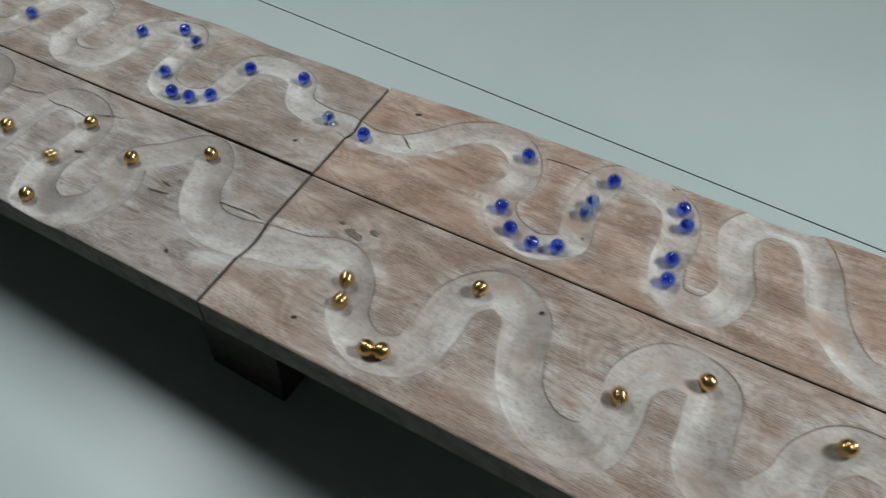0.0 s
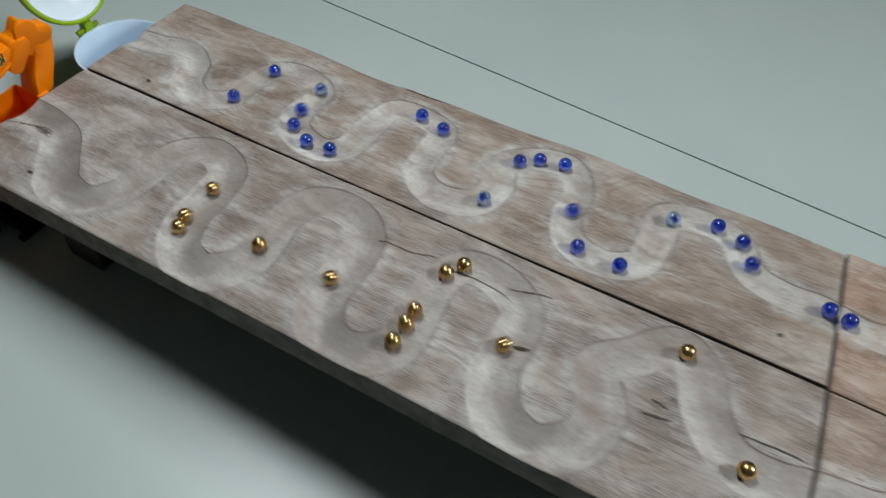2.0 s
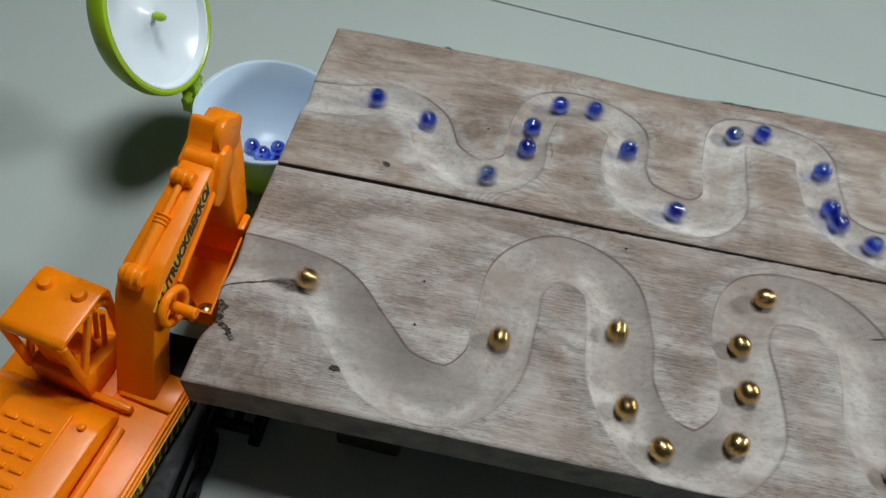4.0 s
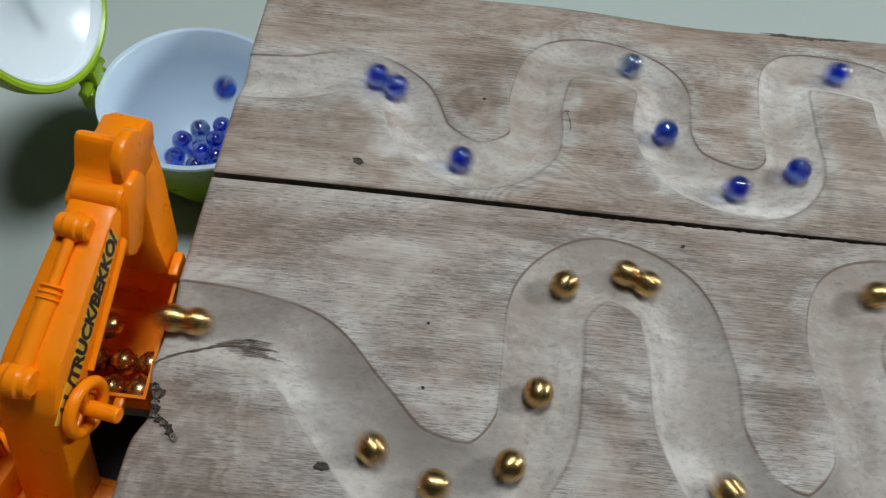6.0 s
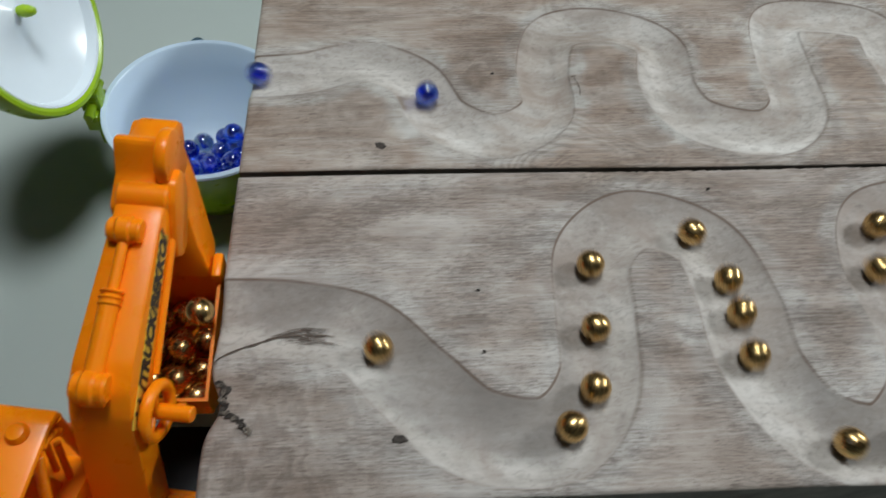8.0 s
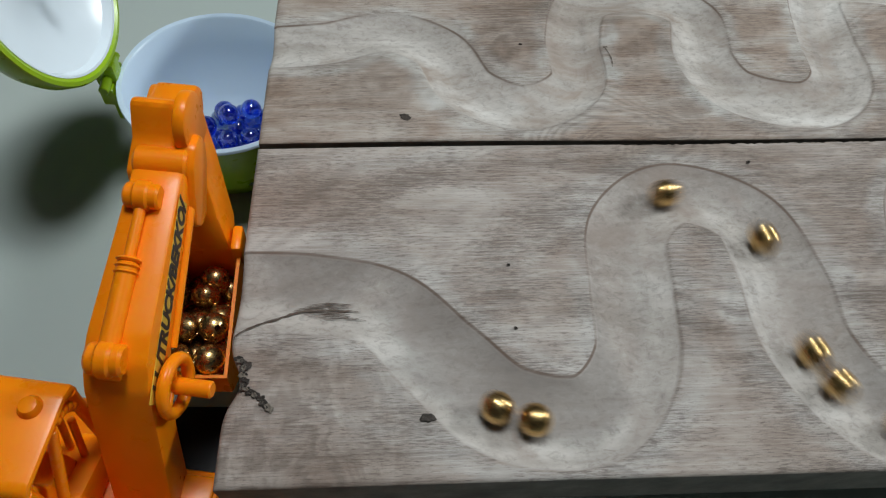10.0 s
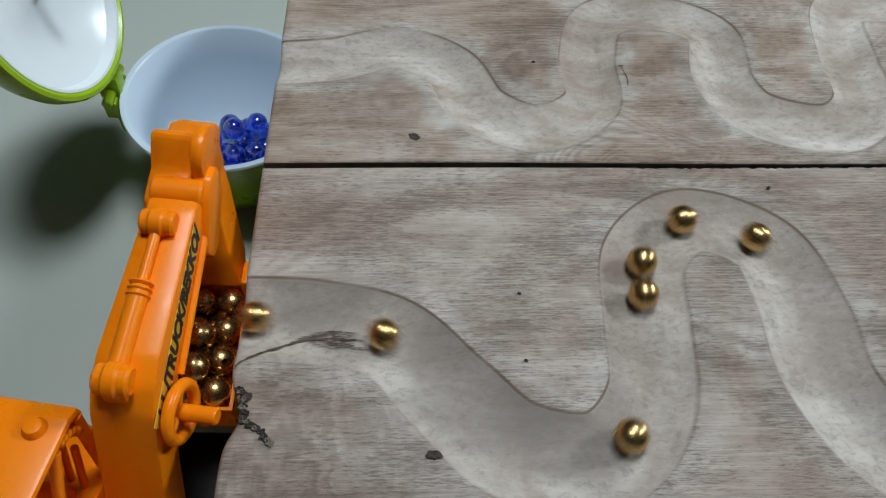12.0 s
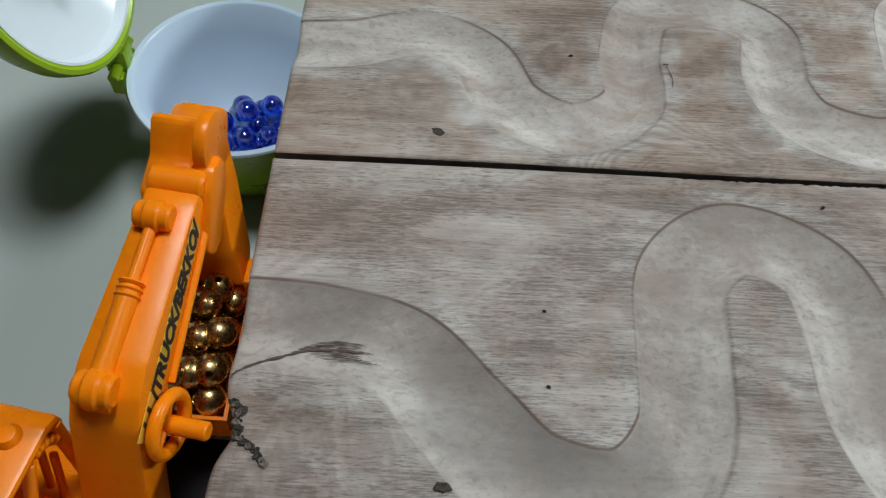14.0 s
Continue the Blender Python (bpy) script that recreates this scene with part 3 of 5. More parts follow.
def crack(points, width, parent, name="crack", mat=None):
    line, _ = spline(points, 0.0015)
    rng = random.Random(int(points[0][0] * 9999))
    bm = bmesh.new()
    left, right = [], []
    n = len(line)
    for i, (x, y) in enumerate(line):
        d = line[min(i + 1, n - 1)] - line[max(i - 1, 0)]
        d /= max(1e-9, np.hypot(*d))
        w = width * math.sin(math.pi * (i + 0.6) / (n + 0.2)) ** 0.5 * rng.uniform(0.45, 1.3)
        slip = rng.uniform(-0.4, 0.4) * width
        for side, sign in ((left, 1), (right, -1)):
            px, py = x - sign * d[1] * (w + sign * slip), y + sign * d[0] * (w + sign * slip)
            side.append(bm.verts.new((px, py, 0.0005 - sunk(px, py))))
    for i in range(n - 1):
        bm.faces.new((left[i], right[i], right[i + 1], left[i + 1]))
    return part(name, bm, mat or CRACK, parent)


for x, y, rx, ry, parent, seed in (
    (0.0721, -0.1249, 0.0032, 0.0026, p1, 1), (0.4729, -0.0719, 0.0052, 0.0042, p1, 2), (0.6436, -0.1230, 0.0026, 0.0022, p1, 3),
    (0.0651, 0.0165, 0.0038, 0.0022, p3, 4), (0.6487, 0.0284, 0.0030, 0.0020, p3, 5), (0.7238, 0.1122, 0.0042, 0.0020, p4, 6),
    (0.2159, -0.0126, 0.0010, 0.0010, p1, 7), (0.1056, -0.0629, 0.0008, 0.0008, p1, 8), (0.1061, -0.0908, 0.0008, 0.0008, p1, 9),
    (0.4935, -0.0740, 0.0075, 0.0018, p1, 12),
):
    blotch(x, y, rx, ry, KNOT, parent, "knot", seed)
for x, y, rx, ry, seed in ((0.7566, -0.0391, 0.0100, 0.0055, 21), (0.7700, -0.0300, 0.0050, 0.0040, 22), (0.7420, -0.0330, 0.0045, 0.0022, 23)):
    blotch(x, y, rx, ry, GREY_KNOT, p2, "knot", seed)
pocket = random.Random(11)
for k in range(30):
    u = k / 29
    x = np.interp(u, (0, 0.25, 0.45, 0.75, 1), (0.0040, 0.0066, 0.0058, 0.0108, 0.0158)) + pocket.gauss(0, 0.0005)
    y = np.interp(u, (0, 0.25, 0.45, 0.75, 1), (-0.1008, -0.1065, -0.1120, -0.1150, -0.1202)) + pocket.gauss(0, 0.0005)
    blotch(x, y, pocket.uniform(0.0009, 0.0025), pocket.uniform(0.0007, 0.0020), (BARK, GREY_KNOT, BARK, KNOT)[k % 4], p1, "bark_pocket", 31 + k, 0.0006 + 0.0006 * pocket.random())
crack([(0.0006, -0.0925), (0.005, -0.0885), (0.009, -0.0862), (0.015, -0.0838), (0.022, -0.0812), (0.029, -0.0798), (0.037, -0.0798), (0.047, -0.0806)], 0.00055, p1)
for k in range(9):  # torn grain beyond the crack
    y = -0.0772 - 0.0009 * k
    x = 0.021 + 0.0021 * abs(k - 3)
    crack([(x, y), (x + 0.008, y + 0.0007), (x + 0.016 + 0.001 * (k % 3), y - 0.0003)], 0.00022, p1, "torn_grain")
for line, width in (
    ([(0.354, -0.0400), (0.372, -0.0395), (0.386, -0.0390), (0.402, -0.0340), (0.412, -0.0360), (0.425, -0.0358), (0.440, -0.0350), (0.462, -0.0370), (0.472, -0.0416)], 0.00065),
    ([(0.462, -0.0300), (0.480, -0.0268), (0.498, -0.0238)], 0.0004),
    ([(0.640, -0.0628), (0.657, -0.0619), (0.674, -0.0608), (0.6855, -0.0619)], 0.0006),
    ([(0.582, -0.0798), (0.591, -0.0785), (0.601, -0.0764)], 0.0008), ([(0.585, -0.0675), (0.591, -0.0679), (0.596, -0.0698)], 0.0011), ([(0.597, -0.0597), (0.604, -0.0603)], 0.0013),
):
    crack(line, width, p1)
crack([(0.1594, 0.0604), (0.1622, 0.0608), (0.1650, 0.0611)], 0.0005, p3)
crack([(0.1638, 0.0600), (0.1655, 0.0530), (0.1650, 0.0470)], 0.0003, p3)
crack([(0.272, 0.1335), (0.285, 0.1330), (0.300, 0.1328), (0.322, 0.1340)], 0.0011, p3, "chipped_edge")
crack([(0.727, 0.0801), (0.733, 0.0765), (0.7402, 0.0715)], 0.0007, p4)
crack([(0.838, 0.1125), (0.862, 0.1159), (0.892, 0.1153)], 0.0005, p4)
for x, y, rx, ry, parent, seed in ((0.9576, 0.1325, 0.006, 0.0022, p4, 41), (0.9103, 0.0466, 0.0018, 0.0016, p4, 42), (0.913, -0.0350, 0.0026, 0.0016, p2, 43), (0.7648, -0.1246, 0.0026, 0.0018, p2, 44), (0.1219, 0.0636, 0.0010, 0.0008, p3, 45)):
    blotch(x, y, rx, ry, KNOT, parent, "knot", seed)


def saw_marks(x0, x1, y0, y1, n, length, parent):
    """A row of shallow strokes that a saw left."""
    for k in range(n):
        u = (k + 0.5) / n
        x, y = x0 + (x1 - x0) * u, y0 + (y1 - y0) * u
        crack([(x, y), (x + 0.0012, y + length * 0.5), (x + 0.0016, y + length)], 0.0004, parent, "saw_mark", GREY_KNOT)


saw_marks(0.546, 0.606, -0.1462, -0.1462, 13, 0.006, p1)
saw_marks(0.757, 0.822, 0.030, 0.0445, 14, 0.004, p4)


# ---- toy excavator wagon ----
def excavator():
    t = thing("toy_excavator", "orange plastic toy excavator wagon on black chassis, bucket catching beads", "toy truck", pose(-0.042, -0.165, 0))
    base = Matrix.Translation((0.042, 0.165, 0))
    turn = pose(-0.0086, -0.1630, 0, 0, 0, -7.8)  # the wagon stands a little askew to the ramp
    wagon = base @ turn

    # platform and hood, in the wagon's space: x to its right, y ahead
    bm = box(-0.100, 0.0, -0.150, 0.034, 0.038, 0.054, 0.0025)
    part("platform", bm, ORANGE, t, at=wagon, smooth=35)
    part("platform_step", box(-0.034, -0.003, 0.012, 0.031, 0.054, 0.0575, 0.0015), ORANGE, t, at=wagon, smooth=35)
    part("hood", prism([(-0.145, 0.0542), (-0.145, 0.070), (-0.138, 0.074), (-0.012, 0.0680), (-0.002, 0.0630), (0.004, 0.0542)], -0.096, -0.026, 0.003), ORANGE, t, at=wagon, smooth=35)
    for i in range(6):
        for k in range(3):
            part("vent_rib", box(-0.072 + 0.0095 * k, -0.0650 + 0.0095 * k, -0.060 + i * 0.0075, -0.0572 + i * 0.0075, 0.0690, 0.0712, 0.0009), ORANGE, t, at=wagon)
    part("cover_panel", box(-0.077, -0.042, -0.070, -0.010, 0.0672, 0.0696, 0.0010), ORANGE, t, at=wagon)
    part("hood_boss", lathe([(0, 0.002), (0.0016, 0.0016), (0.0022, 0), (0.0022, -0.003), (0, -0.003)], 16), ORANGE, t, at=wagon @ pose(-0.035, -0.014, 0.0690), smooth=40)
    part("grab_rail", rod((-0.0225, -0.110, 0.0560), (-0.0225, -0.004, 0.0560), 0.0024), ORANGE, t, at=wagon, smooth=40)
    part("edge_rail", box(-0.0045, -0.0015, -0.148, 0.030, 0.0530, 0.0560, 0.0010), ORANGE, t, at=wagon, smooth=35)
    part("cross_rail", box(-0.052, -0.022, 0.0040, 0.0085, 0.0540, 0.0600, 0.0015), ORANGE, t, at=wagon, smooth=35)
    strip = part("side_sticker", box(0.0, 0.0006, -0.140, 0.030, 0.0430, 0.0525), YELLOW, t, "yellow sticker with black writing and hazard teeth", at=wagon)
    stripes = bmesh.new()
    mark = random.Random(5)
    y = -0.135
    while y < 0.026:
        prism([(y, 0.0434), (y + 0.0022, 0.0434), (y + 0.0036, 0.0458), (y + 0.0014, 0.0458)], 0.0006, 0.00085, bm=stripes)
        if y > -0.026:
            w = mark.uniform(0.0022, 0.0046)
            prism([(y, 0.0464), (y + w, 0.0464), (y + w + 0.0022, 0.0520), (y + 0.0022, 0.0520)], 0.0006, 0.00085, bm=stripes)
        y += 0.0058
    part("sticker_bars", stripes, INK, strip)
    letters("POWER", 0.0078, INK, strip, pose(0.0007, -0.0400, 0.0490, 90, 0, 90), shear=0.2, bold=0.0001)
    # black running gear, square to the ramp
    part("chassis", box(-0.060, 0.002, -0.270, -0.095, 0.012, 0.0378, 0.003), BLACK, t, at=base, smooth=35)
    part("side_frame", box(0.002, 0.006, -0.262, -0.100, 0.016, 0.030, 0.001), BLACK, t, at=base)
    for y in (-0.245, -0.180, -0.155, -0.108):
        for x in (-0.062, 0.004):
            part("wheel", lathe([(0, -0.004), (0.010, -0.004), (0.0125, -0.003), (0.0125, 0.002), (0.0140, 0.003), (0.0140, 0.004), (0.004, 0.004), (0.003, 0.0055), (0, 0.0055)], 28), BLACK, t, at=base @ pose(x, y, 0.014, 0, 90 if x > -0.04 else -90, 0), smooth=35)
    # stabiliser feet: open frames that reach out from the chassis
    for y, out in ((-0.124, 0.031), (-0.210, 0.029)):
        leg = part("stabiliser", box(0.004, out - 0.0042, y - 0.013, y - 0.009, 0.012, 0.024, 0.0008), BLACK, t, at=base)
        part("stabiliser_arm", box(0.004, out - 0.0042, y + 0.009, y + 0.013, 0.012, 0.024, 0.0008), BLACK, leg)
        part("end_plate", box(out - 0.004, out, y - 0.013, y + 0.013, 0.0052, 0.024, 0.0008), BLACK, leg)
        part("cross_bar", box(0.014, 0.018, y - 0.0088, y + 0.0088, 0.012, 0.022, 0.0008), BLACK, leg)
        part("foot_pad", box(out - 0.007, out, y - 0.015, y + 0.015, 0.0, 0.005, 0.0008), BLACK, leg)
    # superstructure, tips forward as the bucket grows heavy; its space hangs at the tipping point
    tip = Vector((-0.030, -0.175, 0.063))
    up = base @ Matrix.Translation(tip)
    back = Matrix.Translation(-tip)
    arm = Matrix.Translation((-0.0212, -0.1155, 0)) @ pose(0, 0, 0, 0, 0, -4.5) @ Matrix.Translation((0.0212, 0.1155, 0))

    profile = [(-0.1475, 0.054), (-0.1270, 0.1100), (-0.1225, 0.1215), (-0.1160, 0.1300), (-0.1080, 0.1345), (-0.0560, 0.1475), (-0.0490, 0.1480), (-0.0465, 0.1440), (-0.0520, 0.1340), (-0.0700, 0.1260), (-0.1000, 0.1130), (-0.1095, 0.1030), (-0.1190, 0.0840), (-0.1285, 0.054)]
    body = prism(profile, -0.0365, -0.0183, 0.0020)
    for v in body.verts:  # wider towards its foot
        if v.co.x < -0.027:
            v.co.x -= 0.0042 * min(1.0, max(0.0, (-0.060 - v.co.y) / 0.075))
    boom = part("boom", body, ORANGE, t, "glossy orange arm with raised piston", at=up, smooth=35)
    boom.data.transform(back @ arm)
    sub = back @ arm

    # piston on the back of the arm
    a, b = Vector((-0.0308, -0.1158, 0.1322)), Vector((-0.0292, -0.0635, 0.1480))
    bm = rod(a, a.lerp(b, 0.58), 0.0034)
    for f in (0.50, 0.54, 0.58):
        rod(a.lerp(b, f), a.lerp(b, f + 0.025), 0.0041, bm)
    part("piston_sleeve", bm, ORANGE, boom, at=sub, smooth=40)
    part("piston_rod", rod(a.lerp(b, 0.55), b, 0.0019), ORANGE, boom, at=sub, smooth=40)
    for p, r in ((a, 0.0052), (b, 0.0044)):
        bm = rod(p - Vector((0.0058, 0, 0)), p + Vector((0.0058, 0, 0)), r)
        rod(p - Vector((0.0028, 0, 0)), p + Vector((0.0028, 0, 0)), r * 1.18, bm)
        box(p.x - 0.004, p.x + 0.004, p.y - r * 0.8, p.y + r * 0.8, p.z - 0.009, p.z, 0.001, bm=bm)
        part("piston_knuckle", bm, ORANGE, boom, at=sub, smooth=40)

    # sticker and lettering on the arm's flank
    slope = math.degrees(math.atan2(0.0255, 0.0625))
    flank = sub @ pose(-0.0181, -0.0912, 0.1290, 0, 0, 90) @ pose(0, 0, 0, 90, 0, 0) @ pose(0, 0, 0, 0, 0, slope)
    part("arm_sticker", box(-0.0350, 0.0338, -0.0042, 0.0044, -0.0002, 0.0001), YELLOW, boom, "yellow sticker with slanted black writing", at=flank)
    letters("/TRUCK/BEKKO/", 0.0108, INK, boom, flank @ pose(0.0052, 0.0002, 0.0002), "arm_lettering", "slanted black lettering", shear=0.3, wide=0.058, bold=0.00045)
    bars = bmesh.new()
    for u in (-0.0320, -0.0275):
        own = prism([(u, -0.0040), (u + 0.0014, -0.0040), (u + 0.0034, 0.0042), (u + 0.0020, 0.0042)], 0.0001, 0.0004)
        join(bars, own, Matrix(((0, 1, 0, 0), (0, 0, 1, 0), (1, 0, 0, 0), (0, 0, 0, 1))))
    part("sticker_bars", bars, INK, boom, at=flank)
    part("flank_lip", rod((-0.0180, -0.1020, 0.1130), (-0.0180, -0.054, 0.1345), 0.0016), ORANGE, boom, at=sub, smooth=40)

    # hand wheel on the flank
    bm = bmesh.new()
    ring = [(0.0094 + 0.0023 * math.cos(6.2832 * i / 10), 0.0023 * math.sin(6.2832 * i / 10)) for i in range(10)]
    lathe(ring, 32, None, bm, True)
    wheel = part("hand_wheel", bm, ORANGE, boom, at=back @ pose(-0.0142, -0.1153, 0.1110, 0, 83.8, -9.5), smooth=40)
    bm = rod((0, 0, -0.006), (0, 0, 0.0130), 0.0030)
    part("wheel_peg", bm, ORANGE, wheel, smooth=40)
    for k in range(3):
        an = 2.0944 * k + 0.5
        part("spoke", rod((0.002 * math.cos(an), 0.002 * math.sin(an), -0.001), (0.0088 * math.cos(an), 0.0088 * math.sin(an), 0), 0.0014, None, 10), ORANGE, wheel, smooth=40)

    # head of the arm, stick and bucket
    bm = prism([(-0.055, 0.136), (-0.053, 0.1465), (-0.041, 0.151), (-0.036, 0.1585), (-0.0335, 0.1615), (-0.030, 0.1600), (-0.026, 0.152), (-0.018, 0.1490), (-0.010, 0.1470), (-0.0065, 0.1420), (-0.010, 0.134), (-0.034, 0.126)], -0.0388, -0.0232, 0.0018)
    part("arm_head", bm, ORANGE, boom, at=sub, smooth=35)
    part("head_ear", prism([(-0.0335 + 0.0105 * math.cos(a), 0.1535 + 0.0105 * math.sin(a)) for a in np.linspace(0, math.pi, 12)] + [(-0.0445, 0.1380), (-0.0220, 0.1380)], -0.0230, -0.0182, 0.0014), ORANGE, boom, at=sub, smooth=35)
    part("head_pin", rod((-0.0365, -0.047, 0.1455), (-0.0180, -0.047, 0.1455), 0.0058), ORANGE, boom, at=sub, smooth=40)
    bm = prism([(-0.022, 0.1480), (-0.010, 0.1470), (-0.0060, 0.1400), (-0.016, 0.118), (-0.032, 0.094), (-0.043, 0.0890), (-0.050, 0.0920), (-0.044, 0.108), (-0.030, 0.132)], -0.0330, -0.0190, 0.0020)
    for v in bm.verts:
        v.co.x += max(0.0, 0.146 - v.co.z) * (0.24 if v.co.x > -0.026 else 0.05)
    part("stick", bm, ORANGE, boom, at=back, smooth=35)
    part("flank_rib", prism([(-0.061, 0.128), (-0.057, 0.122), (-0.050, 0.122), (-0.037, 0.137), (-0.034, 0.145), (-0.037, 0.151), (-0.044, 0.1515), (-0.050, 0.147)], -0.0220, -0.0155, 0.0016), ORANGE, boom, at=sub, smooth=35)
    x0, x1, y0, y1, z0, z1 = BUCKET
    w = 0.0014
    bm = prism([(y0 - w, z0 + 0.012), (y0 - w, z1 - 0.002), (y0, z1 - 0.002), (y0, z0 + 0.013), (y0 + 0.012, z0), (y1 - 0.006, z0), (y1, z0 + 0.006), (y1, z1 + 0.004), (y1 + w, z1 + 0.004), (y1 + w, z0 + 0.004), (y1 - 0.004, z0 - w), (y0 + 0.011, z0 - w)], x0, x1)
    for x in (x0 - w, x1):
        prism([(y0 - w, z0 + 0.012), (y0 - w, z1 - 0.002), (y1 + w, z1 + 0.004), (y1 + w, z0 + 0.004), (y1 - 0.004, z0 - w), (y0 + 0.011, z0 - w)], x, x + w, bm=bm)
    box(x1 - 0.002, x1 + w + 0.001, y1 - 0.004, y1 + 0.008, z1 - 0.002, z1 + 0.010, 0.0014, bm=bm)
    for k in range(5):
        y = y0 + 0.004 + k * (y1 - y0 - 0.012) / 4
        box(x0 + 0.001 + k * 0.006, x0 + 0.005 + k * 0.006, y0 - 0.006, y0 - 0.0005, z1 - 0.008, z1 - 0.003, 0.0008, bm=bm)
    part("bucket", bm, ORANGE, boom, "deep orange bucket with toothed edge", at=back, smooth=35)

    # open cab beside the arm
    cab = back @ pose(-0.0655, -0.1335, 0, 0, 0, -8)
    part("cab_body", prism([(-0.0175, 0.0545), (-0.0175, 0.0760), (-0.0150, 0.0775), (0.010, 0.0700), (0.0175, 0.0680), (0.0175, 0.0545)], -0.0165, 0.0165, 0.0018), ORANGE, boom, at=cab, smooth=35)
    part("cab_floor", box(-0.0185, 0.0240, -0.0210, 0.0330, 0.0470, 0.0543, 0.0012), ORANGE, boom, at=cab, smooth=35)
    roof = [(-0.0185, 0.1120), (-0.0180, 0.1165), (-0.0150, 0.1185), (0.0140, 0.1190), (0.0190, 0.1170), (0.0200, 0.1120), (0.0185, 0.1095), (0.0165, 0.1130), (0.0120, 0.1155), (-0.0140, 0.1150), (-0.0160, 0.1120)]
    part("cab_roof", prism(roof, -0.0175, 0.0175, 0.0015), ORANGE, boom, at=cab, smooth=35)
    for x in (-0.0155, 0.0155):
        part("cab_post", rod((x, -0.0160, 0.074), (x, -0.0165, 0.1150), 0.0024), ORANGE, boom, at=cab, smooth=40)
        part("cab_post", rod((x, 0.0158, 0.066), (x, 0.0172, 0.1140), 0.0024), ORANGE, boom, at=cab, smooth=40)
        part("cab_brace", rod((x, -0.0150, 0.0770), (x, 0.0040, 0.1145), 0.0020), ORANGE, boom, at=cab, smooth=40)
    arch = bmesh.new()
    steps = [(0.0190 + 0.0125 * math.cos(a), 0.0850 + 0.0300 * math.sin(a)) for a in np.linspace(0.1, 1.65, 10)]
    for (ya, za), (yb, zb) in zip(steps, steps[1:]):
        rod((0.0150, ya - 0.012, za), (0.0150, yb - 0.012, zb), 0.0026, arch, 12)
    part("cab_arch", arch, ORANGE, boom, at=cab, smooth=60)
    for x, y in ((-0.0095, 0.0085), (0.0085, 0.0090)):
        part("roof_knob", lathe([(0, 0.0030), (0.0028, 0.0024), (0.0040, 0), (0.0040, -0.002), (0, -0.002)], 20), ORANGE, boom, at=cab @ pose(x, y, 0.1190), smooth=40)
    part("seat", prism([(-0.0130, 0.0740), (-0.0130, 0.0960), (-0.0100, 0.0970), (-0.0070, 0.0840), (0.0050, 0.0830), (0.0060, 0.0700)], -0.0090, 0.0090, 0.0012), ORANGE, boom, at=cab, smooth=35)
    part("lever", rod((0.010, 0.008, 0.068), (0.011, 0.014, 0.094), 0.0014), ORANGE, boom, at=cab, smooth=40)
    part("lever", rod((0.004, 0.010, 0.068), (0.004, 0.016, 0.090), 0.0014), ORANGE, boom, at=cab, smooth=40)
    return t, boom, up


BUCKET = (-0.0400, -0.0042, -0.1010, -0.0480, 0.0600, 0.0880)
truck, truck_boom, boom_rest = excavator()
TIP = Vector((-0.030, -0.175, 0.063))


